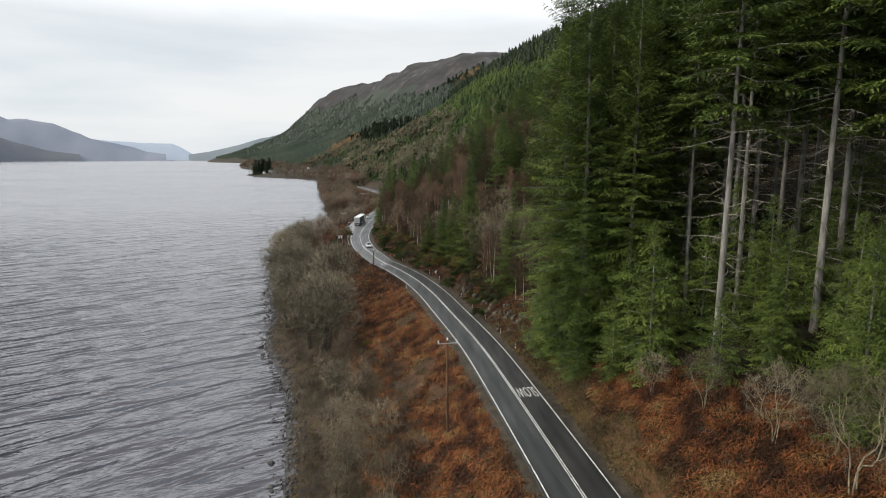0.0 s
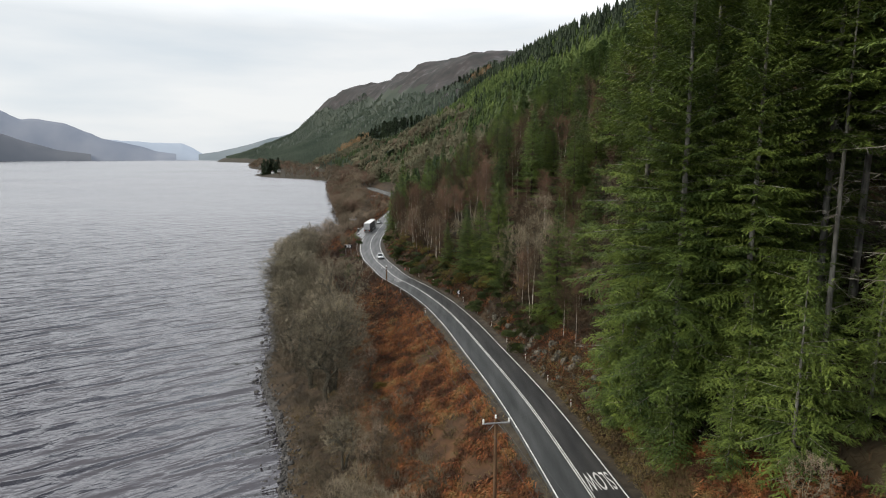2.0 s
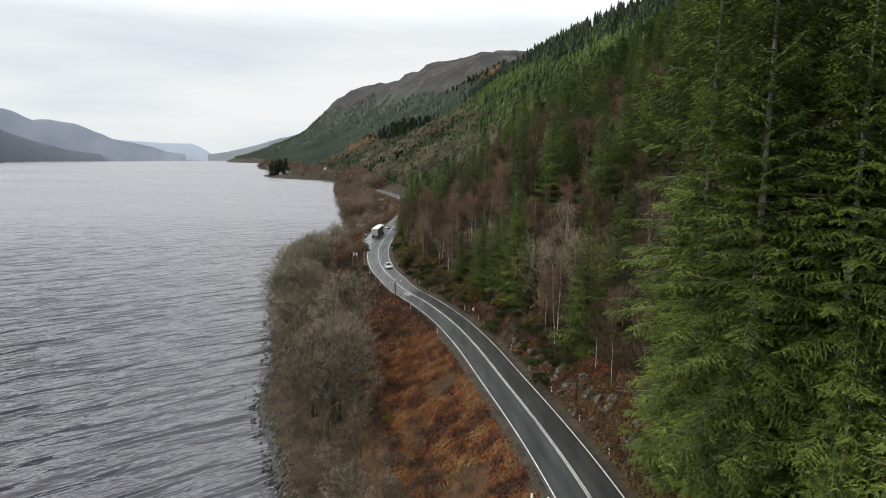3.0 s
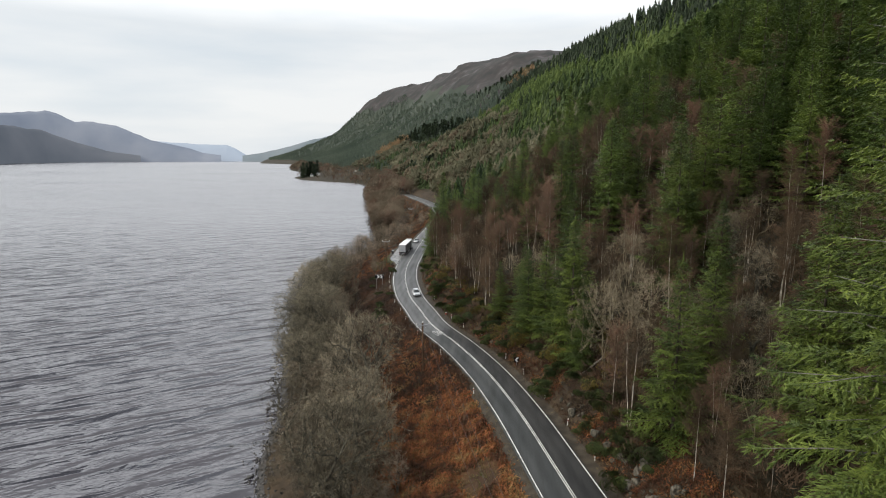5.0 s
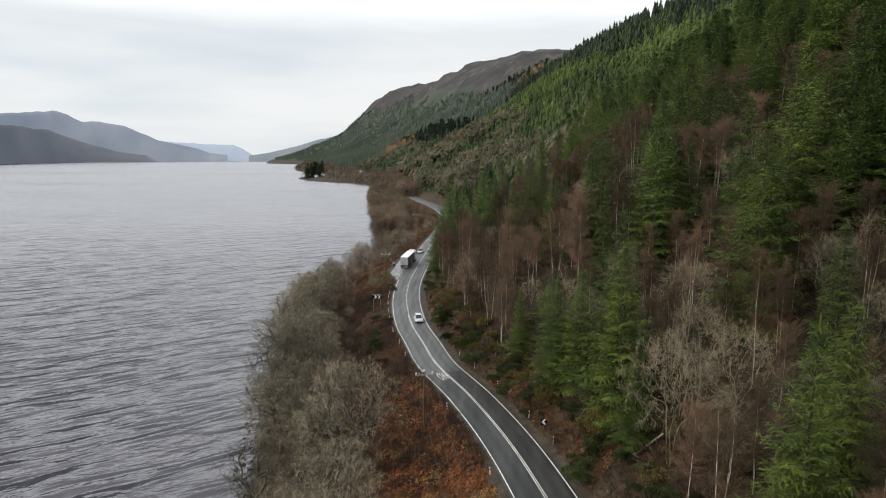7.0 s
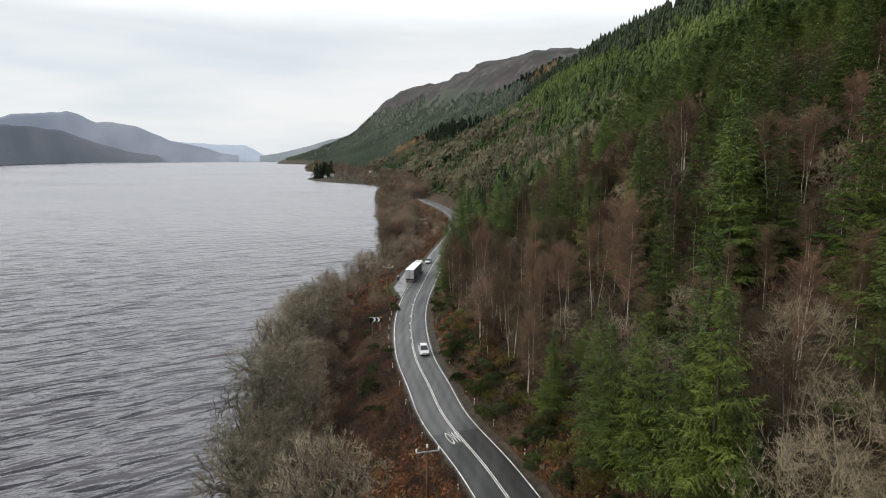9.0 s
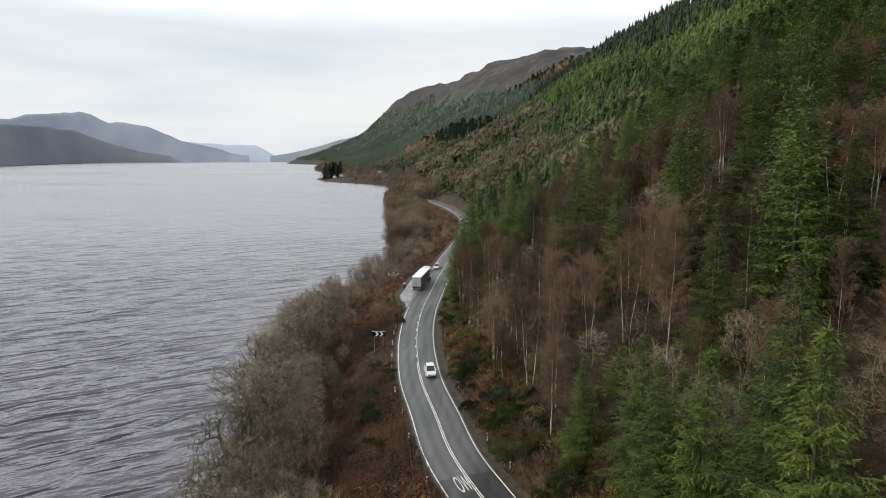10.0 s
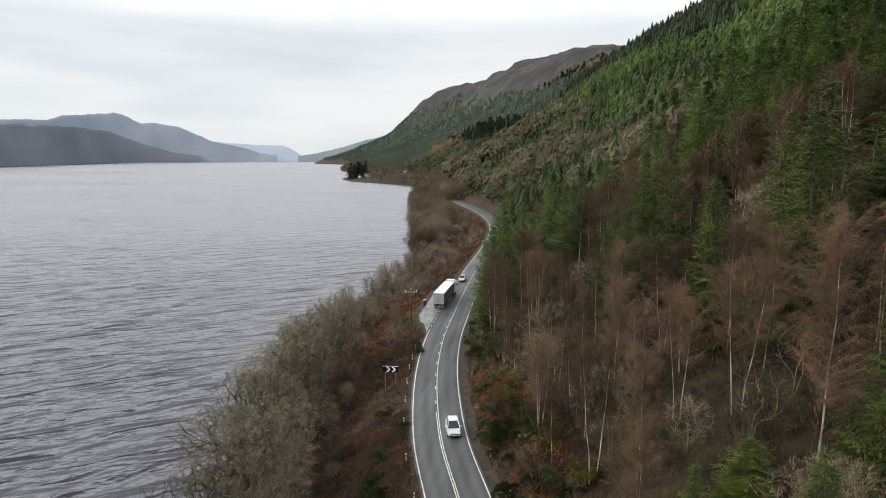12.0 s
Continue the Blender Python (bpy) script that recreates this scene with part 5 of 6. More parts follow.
sliver_mesh("verge_grass", "straw-coloured winter grass on the road verges", GRASS,
            right_places(4200, (28, 330), (4.7, 8.5), (0.4, 0.9), 54) + right_places(1500, (28, 104), (4.6, 8.5), (0.5, 1.2), 77) + left_places(1800, (28, 330), (0.93, 1.0), (0.35, 0.7), 55) + left_places(2600, (28, 215), (0.45, 0.97), (0.6, 1.3), 65, lambda x, y, f: lumps(x, y, 0.09, 4) > 0.1), 6, 0.7, 0.06, (0.1, 0.9), seed=5)
sliver_mesh("slope_scrub", "brown leafless scrub and bramble under the trees", TWIG_SCRUB := material("bramble_scrub", (0.024, 0.015, 0.008), (0.070, 0.044, 0.019), 0.09, 0.95, island=0.3, third=(0.115, 0.085, 0.026)),
            right_places(21000, (98, 300), (6, 92), (0.5, 1.5), 58), 9, 0.9, 0.07, (0.1, 1.3), seed=7, arch=0.3)
sliver_mesh("stand_floor", "dark leaf litter and dead twigs under the spruces", TWIG_SCRUB,
            right_places(5200, (24, 104), (12, 62), (0.6, 1.6), 59), 8, 0.9, 0.07, (0.3, 1.2), seed=8, arch=0.15)


def bush_mesh(seed, height, width, mat, blades=1100, leaf=0.12):
    """A rounded evergreen bush of upright sprays."""
    r = random.Random(seed)
    sh = Shape()
    lobes = [(Vector((r.uniform(-0.5, 0.5) * width, r.uniform(-0.5, 0.5) * width, height * r.uniform(0.15, 0.6))), r.uniform(0.18, 0.42)) for _ in range(9)]
    for _ in range(blades):
        c, s = r.choice(lobes)
        v = Vector((r.gauss(0, 1), r.gauss(0, 1), abs(r.gauss(0.2, 1)))).normalized()
        p = c + Vector((v.x * width * s, v.y * width * s, v.z * height * s))
        u = (v + Vector((0, 0, 0.8)) + Vector((r.uniform(-0.5, 0.5), r.uniform(-0.5, 0.5), 0))).normalized()
        w = u.orthogonal().normalized() * leaf * 0.5
        sh.face(p - w, p + w, p + u * leaf * r.uniform(1.5, 2.6))
        sh.face(p - u * leaf * 0.5, p + w * 1.4 + u * leaf * 0.3, p + u * leaf * 1.2)
    for k in range(5):
        a = 1.26 * k
        sh.tube([(0, 0, -0.3), (math.cos(a) * width * 0.2, math.sin(a) * width * 0.2, height * 0.5)], [0.04, 0.015], 3, slot=1)
    return sh.mesh("bush", mat, BARK_OAK)


def bushes(name, label, meshes, spots, group):
    for x, y, z, s in spots:
        ob = new(name, rng.choice(meshes))
        ob.matrix_world = pose(x, y, z, 0, 0, rng.uniform(0, 360)) @ Matrix.Diagonal((s, s, s * rng.uniform(0.8, 1.2), 1))
        tagged(ob, label, "bush", group)


BUSHES = [bush_mesh(300 + k, 1.8, 2.4, BROOM) for k in range(3)]
MOSSY = [bush_mesh(310 + k, 2.2, 2.2, leafy(material("yellow_green_shrub", (0.070, 0.062, 0.018), (0.180, 0.145, 0.036), 0.5, 0.85, spread=0.3, island=0.3)), 700) for k in range(2)]
bushes("gorse_bush", "dark green gorse bush on the bank beside the road", BUSHES, right_places(210, (112, 245), (5.0, 10.5), (0.35, 1.15), 61, lambda x, y, d: not (143 < y < 150 and d < 7.5)) + left_places(16, (172, 235), (0.75, 0.98), (0.5, 0.9), 62), "gorse along the verge")
bushes("yellow_shrub", "yellow-green shrub under leafless trees", MOSSY, right_places(56, (118, 235), (6.0, 17), (0.4, 1.4), 63, lambda x, y, d: not (143 < y < 150 and d < 7.5)) + left_places(9, (95, 190), (0.35, 0.6), (0.4, 0.8), 64), "yellow shrubs on the slope")


# ---------------------------------------------------------------- stones
def stone_shape(seed, flat=0.7, cuts=2):
    r = random.Random(seed)
    bm = bmesh.new()
    bmesh.ops.create_icosphere(bm, subdivisions=cuts, radius=1.0)
    planes = [(Vector((r.gauss(0, 1), r.gauss(0, 1), r.gauss(0, 1))).normalized(), r.uniform(0.42, 0.85)) for _ in range(11)]
    for v in bm.verts:
        for n, k in planes:
            over = v.co.dot(n) - k
            if over > 0:
                v.co -= n * over
        v.co *= 1 + 0.12 * noise.noise(v.co * 2 + Vector((seed, 0, 0)))
        v.co.z *= flat
    return bm


def stones():
    meshes = []
    for k in range(5):
        bm = stone_shape(400 + k)
        me = bpy.data.meshes.new("boulder")
        bm.to_mesh(me)
        bm.free()
        me.materials.append(ROCK)
        meshes.append(me)
    spots = []
    r = random.Random(77)
    for k in range(60):
        y = r.uniform(94, 140)
        d = r.uniform(5.4, 7.4)
        spots.append((y, d, r.uniform(0.15, 0.5)))
    spots += [(129.5, 6.0, 0.9), (123, 6.6, 0.9), (117, 6.9, 0.8), (104, 7.0, 0.9), (196, 5.6, 0.8), (206, 5.4, 0.9), (212, 5.5, 0.7), (218, 5.6, 0.8), (166, 5.5, 0.6), (160, 5.8, 0.7), (139, 5.6, 0.8)]
    for k in range(26):
        spots.append((r.uniform(86, 120), r.uniform(5.6, 8.4), r.uniform(0.5, 1.15)))
    # the broken face of a rock outcrop beside the verge
    for k in range(45):
        y = r.choice((98, 103, 108, 111)) + r.gauss(0, 2.2)
        spots.append((y, r.uniform(5.0, 7.4), r.uniform(0.22, 0.62)))
    for y, d, s in spots:
        x = at_road(y, d)
        ob = new("rock", r.choice(meshes))
        ob.matrix_world = pose(x, y, ground_z(x, y) + 0.1 * s, r.uniform(-35, 35), r.uniform(-35, 35), r.uniform(0, 360)) @ Matrix.Diagonal((s, s * r.uniform(0.6, 1.2), s * r.uniform(0.9, 1.5), 1))
        tagged(ob, "grey lichen-covered rock in the roadside bank", "rock", "rocks along the bank")
    wet = []
    for me in meshes:
        m2 = me.copy()
        m2.materials.clear()
        m2.materials.append(SHORE_WET)
        wet.append(m2)
    for k in range(150):
        y = r.uniform(50, 250) if k < 135 else r.uniform(250, 420)
        x = shore_x(y) + r.uniform(-2.6, 1.6)
        s = r.uniform(0.3, 0.75)
        ob = new("boulder", r.choice(wet))
        ob.matrix_world = pose(x, y, max(-0.12, ground_z(x, y)) + 0.05, r.uniform(-15, 15), r.uniform(-15, 15), r.uniform(0, 360)) @ Matrix.Diagonal((s, s, s * 0.9, 1))
        tagged(ob, "dark wet boulder at the edge of the loch", "rock", "boulders along the shore")
    ob = new("boulder", wet[0])
    ob.matrix_world = pose(-72.5, 363.5, -0.2, 5, 0, 30) @ Matrix.Diagonal((2.2, 1.2, 1.0, 1))
    tagged(ob, "large dark boulder standing in the shallow water", "rock", "boulders along the shore")
    # the shingle between them
    sh = Shape()
    bm = stone_shape(500, cuts=1)
    vs = [v.co.copy() for v in bm.verts]
    fs = [tuple(v.index for v in f.verts) for f in bm.faces]
    bm.free()
    for k in range(2600):
        y = r.uniform(45, 260)
        x = shore_x(y) + r.gauss(0.5, 1.2)
        s = r.uniform(0.10, 0.42)
        m = pose(x, y, max(-0.15, ground_z(x, y)) + 0.02, r.uniform(0, 60), r.uniform(0, 60), r.uniform(0, 360)) @ Matrix.Diagonal((s, s * r.uniform(0.7, 1.3), s, 1))
        i = len(sh.v)
        sh.v.extend(m @ v for v in vs)
        sh.f.extend(tuple(i + q for q in f) for f in fs)
        sh.m.extend([0] * len(fs))
    tagged(new("shingle", sh.mesh("shingle", SHORE_ROCK)), "dark and pale stones along the waterline", "stones", kind="stuff")


SHORE_WET = material("wet_boulder", (0.022, 0.021, 0.021), (0.075, 0.07, 0.066), 1.5, 0.45, 0.5, 6.0, spread=0.4)
stones()


# ---------------------------------------------------------------- poles and wires
def pole(x, y, height, top_z, yaw, label):
    root = new("utility_pole")
    z0 = ground_z(x, y)
    root.matrix_world = pose(x, y, z0, 0, 0, yaw)
    height = top_z - z0
    tagged(root, label, "utility pole", "poles along the road")
    bm = cylinder(0.19, height + 1.0, Matrix.Translation((0, 0, height / 2 - 0.5)), 12, 0.14)
    part("shaft", bm, POLE_WOOD, root, "brown timber shaft")
    arm = part("crossarm", bevelled_box((2.5, 0.11, 0.13), (0, -0.16, height - 0.35), 0.015), GALVANISED, root, "grey steel crossarm")
    for dx in (-1.15, 0.0, 1.15):
        up = height - 0.28 if dx else height
        bm = bmesh.new()
        for k, (r0, zz) in enumerate(((0.07, 0.09), (0.11, 0.16), (0.08, 0.24), (0.10, 0.31))):
            bmesh.ops.create_cone(bm, cap_ends=True, segments=10, radius1=r0, radius2=r0 * 0.8, depth=0.08, matrix=Matrix.Translation((dx, -0.16 if dx else 0, up + zz)))
        bmesh.ops.create_cone(bm, cap_ends=True, segments=8, radius1=0.025, radius2=0.025, depth=0.3, matrix=Matrix.Translation((dx, -0.16 if dx else 0, up + 0.1)))
        part("insulator", bm, PORCELAIN, arm if dx else root, "white porcelain insulator")
    for s in (-1, 1):
        bm = bmesh.new()
        bmesh.ops.create_cube(bm, size=1.0, matrix=Matrix.Translation((s * 0.35, -0.14, height - 0.65)) @ pose(0, 0, 0, 0, s * 48, 0) @ Matrix.Diagonal((0.9, 0.02, 0.05, 1)))
        part("brace", bm, GALVANISED, root)
    bpy.context.view_layer.update()
    m = pose(x, y, z0, 0, 0, yaw)
    return [m @ Vector((dx, -0.16 if dx else 0, (height - 0.28 if dx else height) + 0.33)) for dx in (-1.15, 0.0, 1.15)]


POLES = [pole(27, -30, 9.5, 22.5, 8, "timber utility pole with three insulators beside the road"),
         pole(1.45, 70.6, 9.5, 22.2, 8, "timber utility pole standing in orange bracken"),
         pole(-16.2, 152.5, 9.5, 20.2, 20, "timber utility pole standing in rust-brown bracken"),
         pole(-38.0, 245.5, 8.5, 21.2, 8, "timber utility pole beside the lay-by"),
         pole(-42, 345, 9, 23.0, 0, "distant timber utility pole among lochside trees")]


def wires():
    for a, b in zip(POLES, POLES[1:]):
        for k in range(3):
            p, q = a[k], b[k]
            sh = Shape()
            pts = [p.lerp(q, t) - Vector((0, 0, 1.6 * 4 * t * (1 - t))) for t in np.linspace(0, 1, 17)]
            sh.tube(pts, [0.011] * len(pts), 4)
            tagged(new("overhead_wire", sh.mesh("overhead_wire", CABLE)), "thin dark overhead wire strung between timber poles", "wire", "overhead wires")


wires()


# ---------------------------------------------------------------- signs, marker posts and cones
def chevron_sign():
    root = new("chevron_sign")
    y = 217.5
    x = -35.4
    z = ground_z(x, y)
    c = 14.75
    root.matrix_world = pose(x, y, 0, 0, 0, 4)
    tagged(root, "black road sign with two white chevrons on posts", "road sign")
    part("board", bevelled_box((2.5, 0.05, 0.95), (0, 0, c), 0.012), SIGN_BLACK, root, "matt black sign board")
    part("border", bevelled_box((2.58, 0.03, 0.06), (0, -0.005, c + 0.505), 0.008), SIGN_WHITE, root, "white edge strip")
    for s in (-0.28, 0.62):
        sh = Shape()
        w, h, t = 0.42, 0.43, 0.36
        for sign in (1, -1):
            q = [(s - 0.45, -0.031, c + sign * h), (s - 0.45 + t, -0.031, c + sign * h), (s - 0.45 + w + t, -0.031, c), (s - 0.45 + w, -0.031, c)]
            sh.face(*(q if sign < 0 else q[::-1]))
        shape_part("chevron", sh.mesh("chevron", SIGN_WHITE), root, "white reflective chevron")
    for s in (-0.85, 0.85):
        part("post", cylinder(0.045, c + 0.4 - z + 0.6, Matrix.Translation((s, 0.06, (c + 0.4 + z - 0.6) / 2)), 10), GALVANISED, root)


def small_chevron(y, off):
    p = on_road(y, off)
    root = new("chevron_marker")
    d, r = road_way(y)
    root.matrix_world = pose(p.x, p.y, ground_z(p.x, p.y), 0, 0, math.degrees(math.atan2(-d.x, d.y)) - 8)
    tagged(root, "small black marker board with one white chevron", "road sign")
    part("board", bevelled_box((0.9, 0.04, 0.9), (0, 0, 1.1), 0.02), SIGN_BLACK, root)
    sh = Shape()
    for sign in (1, -1):
        q = [(0.36, -0.026, 1.1 + sign * 0.39), (0.02, -0.026, 1.1 + sign * 0.39), (-0.36, -0.026, 1.1), (-0.02, -0.026, 1.1)]
        sh.face(*(q if sign > 0 else q[::-1]))
    shape_part("chevron", sh.mesh("chevron", SIGN_WHITE), root, "white reflective chevron")
    part("post", cylinder(0.035, 1.5, Matrix.Translation((0, 0.045, 0.5)), 8), GALVANISED, root)


def marker_posts():
    root = new("marker_post")
    tagged(root, "white roadside marker post with red reflector", "marker post", "marker posts along the road")
    bm = bevelled_box((0.13, 0.05, 1.25), (0, 0, 0.375), 0.015)
    part("post", bm, POST_WHITE, root)
    part("band", bevelled_box((0.134, 0.054, 0.2), (0, 0, 0.72), 0.01), SIGN_BLACK, root, "black band")
    part("reflector", bevelled_box((0.08, 0.012, 0.12), (0, -0.034, 0.73), 0.004), RED, root, "red reflector")
    spots = [(y, HALF + 1.75) for y in (92, 100, 109, 118, 127, 135.2, 143.9, 151.1, 161.1, 168.6, 176, 184, 192)]
    spots += [(y, -HALF - 1.15) for y in (140, 158, 170, 179, 186, 193.5, 202.2, 209, 215.6, 221.4, 225.8, 231)]
    for y, off in spots:
        p = on_road(y, off)
        d, r = road_way(y)
        copy_thing(root, pose(p.x, p.y, ground_z(p.x, p.y), rng.uniform(-4, 4), rng.uniform(-6, 6), math.degrees(math.atan2(-d.x, d.y))))
    stow([root])


def cone_at(y, off):
    p = on_road(y, off)
    root = new("traffic_cone")
    root.matrix_world = pose(p.x, p.y, ground_z(p.x, p.y) + 0.02, 0, 0, 20)
    tagged(root, "red traffic cone with white sleeve on the verge", "traffic cone")
    part("base", bevelled_box((0.46, 0.46, 0.05), (0, 0, 0.025), 0.015), PLASTIC, root, "dark rubber base")
    part("body", cylinder(0.17, 0.75, Matrix.Translation((0, 0, 0.42)), 16, 0.035), RED, root, "orange-red plastic cone")
    part("sleeve", cylinder(0.122, 0.2, Matrix.Translation((0, 0, 0.48)), 16, 0.088), SIGN_WHITE, root, "white reflective sleeve")


chevron_sign()
small_chevron(147.2, HALF + 2.0)
marker_posts()
cone_at(180.3, HALF + 1.6)


# ---------------------------------------------------------------- vehicles
def wheel(parent, x, y, radius, width, rim_mat, side):
    w = part("wheel", cylinder(radius, width, pose(x, y, radius, 0, 90, 0), 22, bevel=0.03), TYRE, parent, "black rubber tyre")
    part("rim", cylinder(radius * 0.62, 0.02, pose(x + side * (width / 2 + 0.006), y, radius, 0, 90, 0), 16, bevel=0.004), rim_mat, w, "grey wheel rim")
    return w


def lorry():
    root = new("lorry")
    y = 258.0
    d, r = road_way(262)
    base = on_road(258, -3.75)
    yaw = -2.5
    root.matrix_world = pose(base.x, base.y, road_z(y) + 0.035, 0, 0, yaw)
    tagged(root, "white-roofed articulated lorry with grey curtain sides parked in the lay-by", "lorry")
    L, W, H, F = 12.6, 2.5, 3.85, 1.15
    part("roof", bevelled_box((W, L, 0.10), (0, L / 2, H - 0.05), 0.03), BODY_WHITE, root, "white trailer roof")
    part("floor", bevelled_box((W, L, 0.16), (0, L / 2, F + 0.08), 0.02), PLASTIC, root)
    for s in (-1, 1):
        c = part("curtain", bevelled_box((0.05, L - 0.3, H - F - 0.27), (s * (W / 2 - 0.028), L / 2, (H + F) / 2 + 0.03), 0.015), CURTAIN, root, "dark grey side curtain")
        for k in range(12):
            part("strap", bevelled_box((0.012, 0.05, H - F - 0.4), (s * (W / 2 + 0.006), 0.7 + k * (L - 1.4) / 11, (H + F) / 2), 0.003), PLASTIC, c)
    for s in (-1, 1):
        dr = part("rear_door", bevelled_box((W / 2 - 0.05, 0.05, H - F - 0.22), (s * W / 4, 0.02, (H + F) / 2 + 0.03), 0.015), TRAILER_REAR, root, "grey trailer door")
        for k in (0.16, 0.42):
            part("lock_bar", cylinder(0.018, H - F - 0.3, Matrix.Translation((s * (W / 2 - 0.12 - k * 1.6), -0.022, (H + F) / 2)), 8), GALVANISED, dr)
    part("bumper", bevelled_box((W - 0.1, 0.12, 0.16), (0, 0.1, 0.62), 0.02), GALVANISED, root, "rear underrun bar")
    for s in (-1, 1):
        part("tail_light", bevelled_box((0.34, 0.05, 0.13), (s * 0.98, 0.03, 0.85), 0.01), RED, root, "red tail light")
        part("mudflap", bevelled_box((0.5, 0.03, 0.5), (s * 0.95, 0.55, 0.55), 0.01), PLASTIC, root)
        part("side_guard", bevelled_box((0.04, 4.2, 0.4), (s * 1.2, 7.4, 0.75), 0.01), GALVANISED, root)
        for yy in (1.5, 2.8, 4.1):
            wheel(root, s * 1.03, yy, 0.5, 0.36, GALVANISED, s)
        for yy in (12.2, 15.2):
            wheel(root, s * 1.03, yy, 0.5, 0.32, GALVANISED, s)
    part("chassis", bevelled_box((0.9, 15.0, 0.25), (0, 8.2, 0.95), 0.02), PLASTIC, root)
    part("cab", bevelled_box((2.45, 2.2, 2.9), (0, 14.8, 2.15), 0.18, 3), BODY_WHITE, root, "white tractor cab")
    part("wind_deflector", bevelled_box((2.2, 1.2, 0.5), (0, 14.4, 3.75), 0.15, 2), BODY_WHITE, root)
    part("windscreen", bevelled_box((2.2, 0.03, 0.95), (0, 15.91, 2.55), 0.01), GLASS, root, "dark windscreen")
    for s in (-1, 1):
        part("side_window", bevelled_box((0.03, 0.9, 0.75), (s * 1.225, 15.2, 2.55), 0.01), GLASS, root)
        part("mirror", bevelled_box((0.18, 0.1, 0.55), (s * 1.42, 15.75, 2.5), 0.03), PLASTIC, root)


def litter_bin(x, y):
    root = new("litter_bin")
    root.matrix_world = pose(x, y, ground_z(x, y), 0, 0, 12)
    tagged(root, "dark plastic litter bin with a pale lid beside the lay-by", "bin")
    part("body", cylinder(0.38, 1.3, Matrix.Translation((0, 0, 0.6)), 18, 0.42, 0.03), PLASTIC, root)
    part("lid", cylinder(0.45, 0.16, Matrix.Translation((0, 0, 1.33)), 18, 0.25, 0.02), GALVANISED, root, "pale domed lid")


def car(x, y, z, yaw, label, paint):
    """A family car, its nose towards +y of its own frame."""
    root = new("car")
    root.matrix_world = pose(x, y, z, 0, 0, yaw)
    tagged(root, label, "car")
    # body: sections along the length
    secs = [(-2.12, 0.62, 0.30, 0.78), (-2.05, 0.80, 0.26, 0.98), (-1.6, 0.89, 0.24, 1.02), (-0.4, 0.91, 0.22, 0.98), (0.9, 0.91, 0.22, 0.94), (1.5, 0.89, 0.23, 0.88), (1.95, 0.80, 0.26, 0.76), (2.12, 0.60, 0.32, 0.62)]
    sh = Shape()

    def loft(sections):
        rings = []
        for yy, hw, z0, z1 in sections:
            ring = [(-hw, yy, z0 + 0.08), (-hw * 0.9, yy, z0), (hw * 0.9, yy, z0), (hw, yy, z0 + 0.08), (hw * 1.0, yy, z0 + (z1 - z0) * 0.6), (hw * 0.86, yy, z1), (-hw * 0.86, yy, z1), (-hw, yy, z0 + (z1 - z0) * 0.6)]
            rings.append([len(sh.v) + k for k in range(8)])
            sh.v.extend(ring)
        for a, b in zip(rings, rings[1:]):
            for k in range(8):
                sh.f.append((a[k], a[(k + 1) % 8], b[(k + 1) % 8], b[k]))
                sh.m.append(0)
        sh.f.append(tuple(rings[0][::-1]))
        sh.f.append(tuple(rings[-1]))
        sh.m.extend((0, 0))

    loft(secs)
    shape_part("body", sh.mesh("body", paint, smooth=False), root, "silver-white painted body")
    sh = Shape()
    z0, z1 = 0.95, 1.46
    b = [(-0.76, -1.8, z0), (0.76, -1.8, z0), (0.76, 1.2, z0), (-0.76, 1.2, z0)]
    t = [(-0.60, -1.25, z1), (0.60, -1.25, z1), (0.60, 0.20, z1), (-0.60, 0.20, z1)]
    for k in range(4):
        sh.face(b[k], b[(k + 1) % 4], t[(k + 1) % 4], t[k])
    shape_part("glazing", sh.mesh("glazing", GLASS), root, "dark window glass")
    part("roof", bevelled_box((1.24, 1.5, 0.05), (0, -0.52, z1 + 0.012), 0.02, 2), paint, root)
    for s in (-1, 1):
        for (p, q) in (((0.76, 1.2, z0), (0.60, 0.20, z1)), ((0.76, -1.8, z0), (0.60, -1.25, z1)), ((0.765, -0.35, z0), (0.605, -0.42, z1))):
            pil = Shape()
            pil.tube([(s * p[0], p[1], p[2]), (s * q[0], q[1], q[2])], [0.045, 0.04], 5)
            shape_part("pillar", pil.mesh("pillar", paint), root)
        part("headlight", bevelled_box((0.38, 0.12, 0.16), (s * 0.56, 2.0, 0.68), 0.03), HEADLIGHT, root, "clear headlight")
        part("tail_light", bevelled_box((0.3, 0.06, 0.2), (s * 0.62, -2.09, 0.80), 0.02), RED, root, "red tail light")
        part("door_mirror", bevelled_box((0.2, 0.12, 0.13), (s * 0.98, 0.75, 1.0), 0.03), paint, root)
        for yy in (-1.3, 1.35):
            wheel(root, s * 0.80, yy, 0.32, 0.22, GALVANISED, s)
    part("grille", bevelled_box((0.8, 0.05, 0.14), (0, 2.115, 0.56), 0.01), PLASTIC, root, "dark grille")
    part("front_bumper", bevelled_box((1.3, 0.12, 0.14), (0, 2.08, 0.36), 0.03), PLASTIC, root)
    part("number_plate", bevelled_box((0.5, 0.015, 0.11), (0, 2.15, 0.47), 0.003), SIGN_WHITE, root, "plain white plate")
    return root


lorry()
litter_bin(-38.3, 261.5)
dcar, rcar = road_way(199.5)
pc = on_road(199.5, 1.75, 0.06)
car(pc.x, pc.y, pc.z, math.degrees(math.atan2(-dcar.x, dcar.y)) + 180, "silver-white car driving along the road", CAR_PAINT)
pc = on_road(289.5, -1.9, 0.06)
car(pc.x, pc.y, pc.z, 178, "white car on the road beyond the lorry", CAR_PAINT)


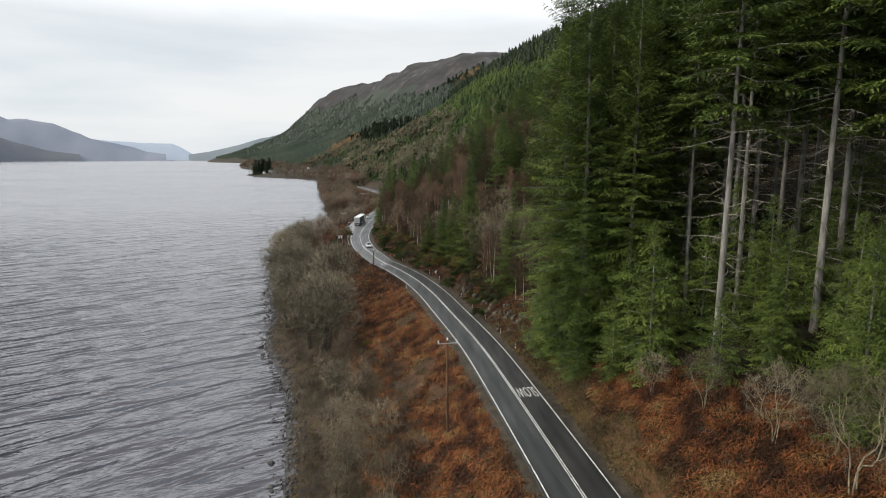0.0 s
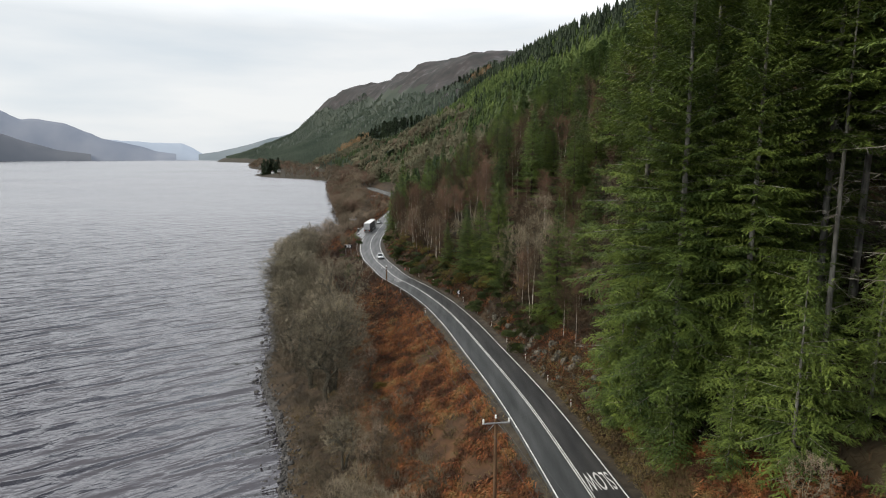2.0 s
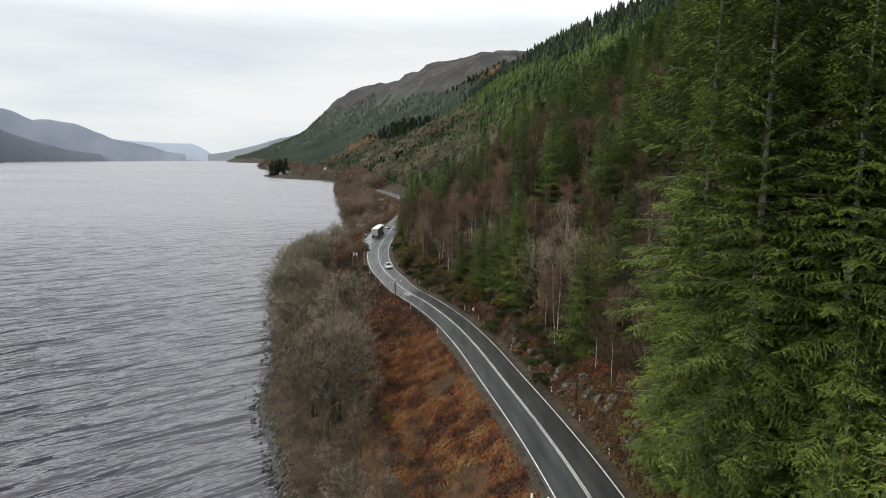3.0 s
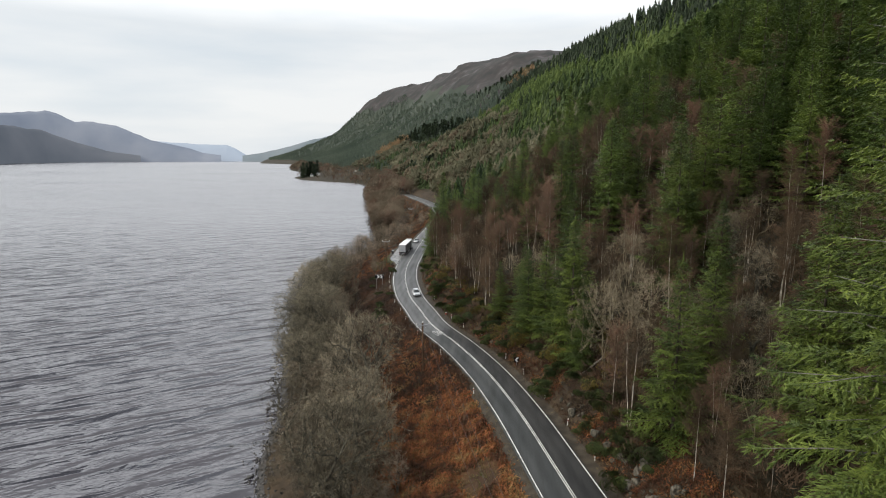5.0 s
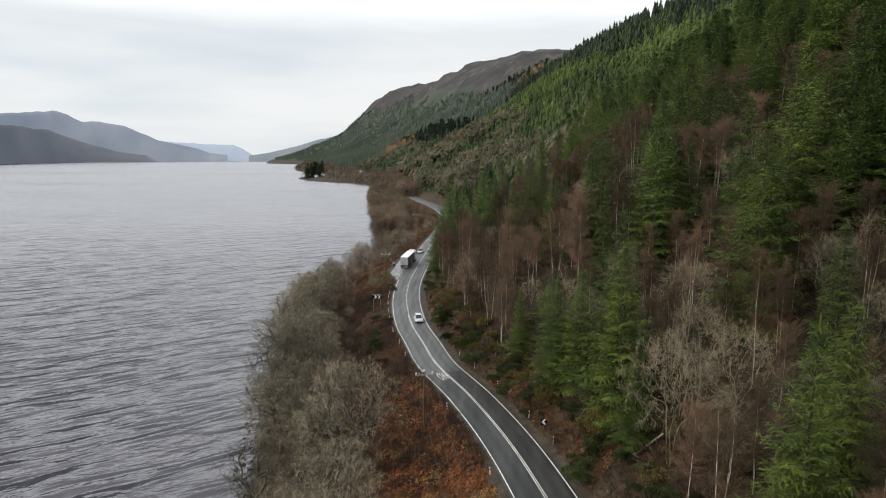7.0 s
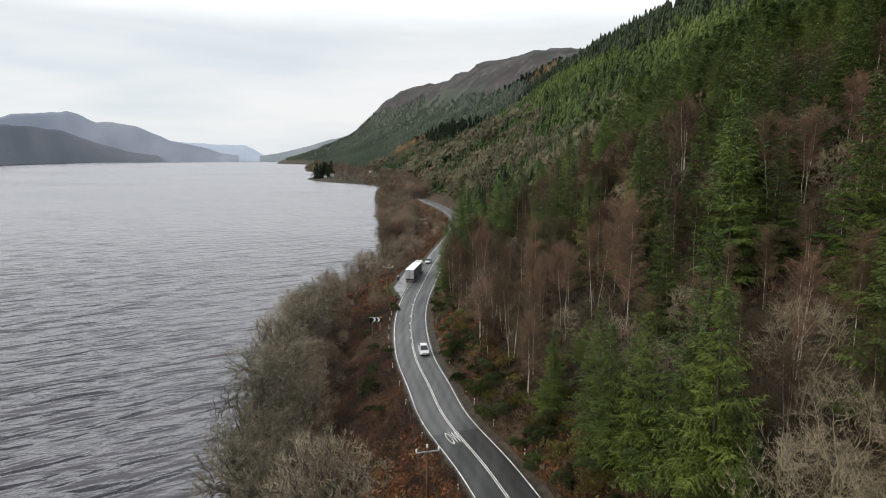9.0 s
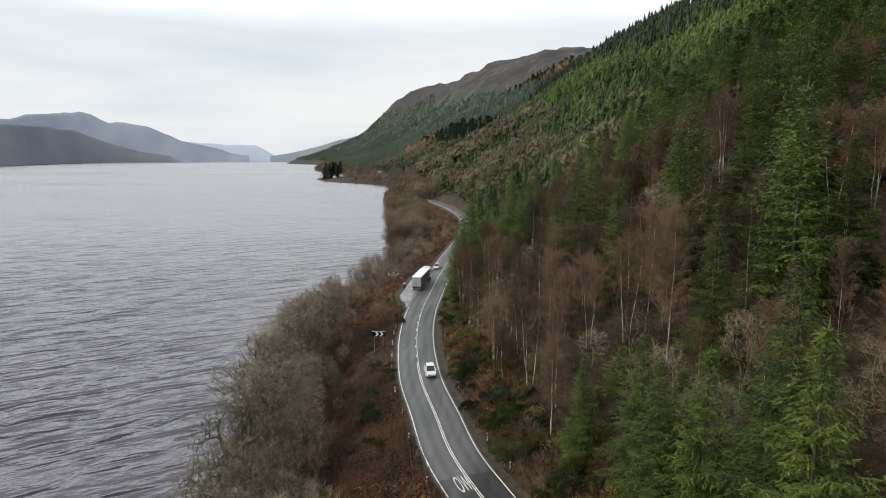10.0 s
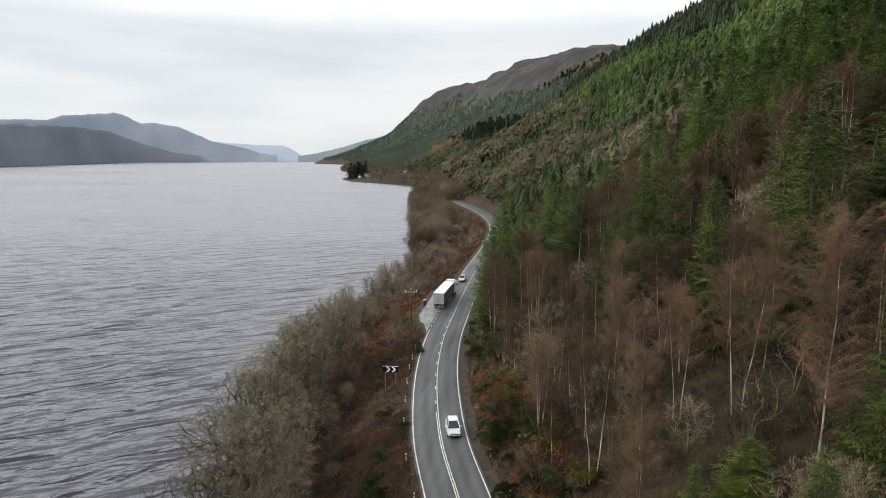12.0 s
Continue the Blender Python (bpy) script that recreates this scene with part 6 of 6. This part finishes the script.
# ---------------------------------------------------------------- fallen trunk
def fallen_log():
    sh = Shape()
    pts = [Vector((4.6, 137.6, 14.6)), Vector((7.0, 136.5, 16.3)), Vector((9.3, 136.2, 18.3)), Vector((11.6, 136.4, 20.2))]
    sh.tube(pts, [0.05, 0.09, 0.12, 0.13], 7)
    sh.tube([pts[1], pts[1] + Vector((-0.6, 0.9, 1.0))], [0.05, 0.015], 4)
    tagged(new("fallen_trunk", sh.mesh("fallen_trunk", DEAD_WOOD, smooth=True)), "pale barkless fallen trunk leaning on the bank", "fallen tree")


fallen_log()


# ---------------------------------------------------------------- distant houses
def house(x, y, w, d, h, yaw, label):
    root = new("house")
    z = max(1.0, ground_z(x, y))
    root.matrix_world = pose(x, y, z, 0, 0, yaw)
    tagged(root, label, "house", "houses by the loch")
    part("wall", bevelled_box((w, d, h + 3), (0, 0, h / 2 - 1.5), 0), HOUSE_WALL, root, "white rendered walls")
    sh = Shape()
    e, rz = 0.4, h + w * 0.38
    a = [(-w / 2 - e, -d / 2 - e, h), (w / 2 + e, -d / 2 - e, h), (w / 2 + e, d / 2 + e, h), (-w / 2 - e, d / 2 + e, h)]
    r0, r1 = (0, -d / 2 - e, rz), (0, d / 2 + e, rz)
    sh.face(a[0], r0, r1, a[3])
    sh.face(a[1], a[2], r1, r0)
    sh.face(a[0], a[1], r0)
    sh.face(a[2], a[3], r1)
    sh.face(*a[::-1])
    top = shape_part("roof", sh.mesh("roof", SLATE), root, "grey slate roof")
    part("chimney", bevelled_box((0.7, 0.7, 1.6), (0, d / 2 - 0.6, rz), 0.03), HOUSE_WALL, top)
    for k in (-1, 1):
        win = part("window", bevelled_box((1.0, 0.06, 1.2), (k * w * 0.25, -d / 2 - 0.02, h * 0.55), 0.01), GLASS, root, "dark window")
        part("sill", bevelled_box((1.2, 0.16, 0.08), (k * w * 0.25, -d / 2 - 0.06, h * 0.55 - 0.66), 0.01), HOUSE_WALL, win)


house(-357, 1296, 7, 10, 4.5, 20, "white cottage among conifers on the headland")
house(-368, 1288, 6, 7, 3.5, 35, "small white outbuilding on the headland")
house(-262, 1245, 7, 9, 4.0, 60, "white house among leafless trees")
house(-153, 969, 6, 9, 3.6, 40, "white cottage on the lochside slope")
house(-107, 688, 5, 7, 3.0, 30, "small pale cottage beside the road")


# ---------------------------------------------------------------- wet patches and grass at the lay-by
def puddle(y, off, length, width, seed):
    r = random.Random(seed)
    p = on_road(y, off, 0.05)
    sh = Shape()
    ring = []
    for k in range(18):
        a = 6.283 * k / 18
        q = r.uniform(0.75, 1.1)
        ring.append((math.cos(a) * width * q, math.sin(a) * length * q, 0.0))
    sh.face(*ring)
    ob = new("puddle", sh.mesh("puddle", PUDDLE))
    ob.matrix_world = pose(p.x, p.y, p.z, 0, 0, 8)
    tagged(ob, "shallow puddle of rainwater on the lay-by tarmac", "puddle", "puddles on the lay-by")


PUDDLE = material("rainwater", (0.03, 0.03, 0.03), (0.05, 0.05, 0.05), 1.0, 0.06, spec=1.0)
for y, off, l, w, s in ((252, -6.6, 3.2, 0.7, 1), (248.5, -5.4, 1.8, 0.9, 2), (255.5, -6.0, 1.5, 0.5, 3)):
    puddle(y, off, l, w, s)
GREEN_GRASS = leafy(material("green_grass", (0.055, 0.075, 0.018), (0.13, 0.15, 0.04), 0.4, 0.9, island=0.3), 0.2)
sliver_mesh("grass_bank", "yellow-green grass on the bank beside the lay-by", GREEN_GRASS,
            left_places(420, (243, 258), (0.82, 0.99), (0.5, 1.0), 71) + left_places(120, (96, 200), (0.55, 0.9), (0.5, 0.9), 72), 9, 0.7, 0.08, (0.1, 1.0), seed=15)
sliver_mesh("slope_grass", "olive and straw-coloured grass between the trees on the slope", SLOPE_GRASS := leafy(material("olive_slope_grass", (0.045, 0.040, 0.012), (0.135, 0.110, 0.030), 0.12, 0.9, island=0.35, third=(0.07, 0.095, 0.022)), 0.2),
            right_places(5200, (98, 250), (6, 48), (0.5, 1.1), 74, lambda x, y, d: lumps(x, y, 0.06, 6) > 0.02), 9, 0.8, 0.07, (0.1, 1.0), seed=16)
BANK_GRASS = leafy(material("rough_bank_grass", (0.060, 0.044, 0.018), (0.150, 0.108, 0.044), 0.25, 0.9, island=0.4, third=(0.085, 0.095, 0.030), middle=(0.38, 0.6)), 0.2)
sliver_mesh("bank_grass", "tussocks of straw and olive grass on the banks beside the road", BANK_GRASS,
            right_places(3000, (28, 106), (4.7, 9.5), (0.5, 1.2), 78) + left_places(6200, (28, 172), (0.30, 0.955), (0.4, 1.0), 79, lambda x, y, f: f < 0.6 or lumps(x, y, 0.11, 2) < 0.0) + left_places(900, (28, 120), (0.04, 0.3), (0.4, 0.9), 80), 9, 0.8, 0.10, (0.15, 1.15), seed=17)
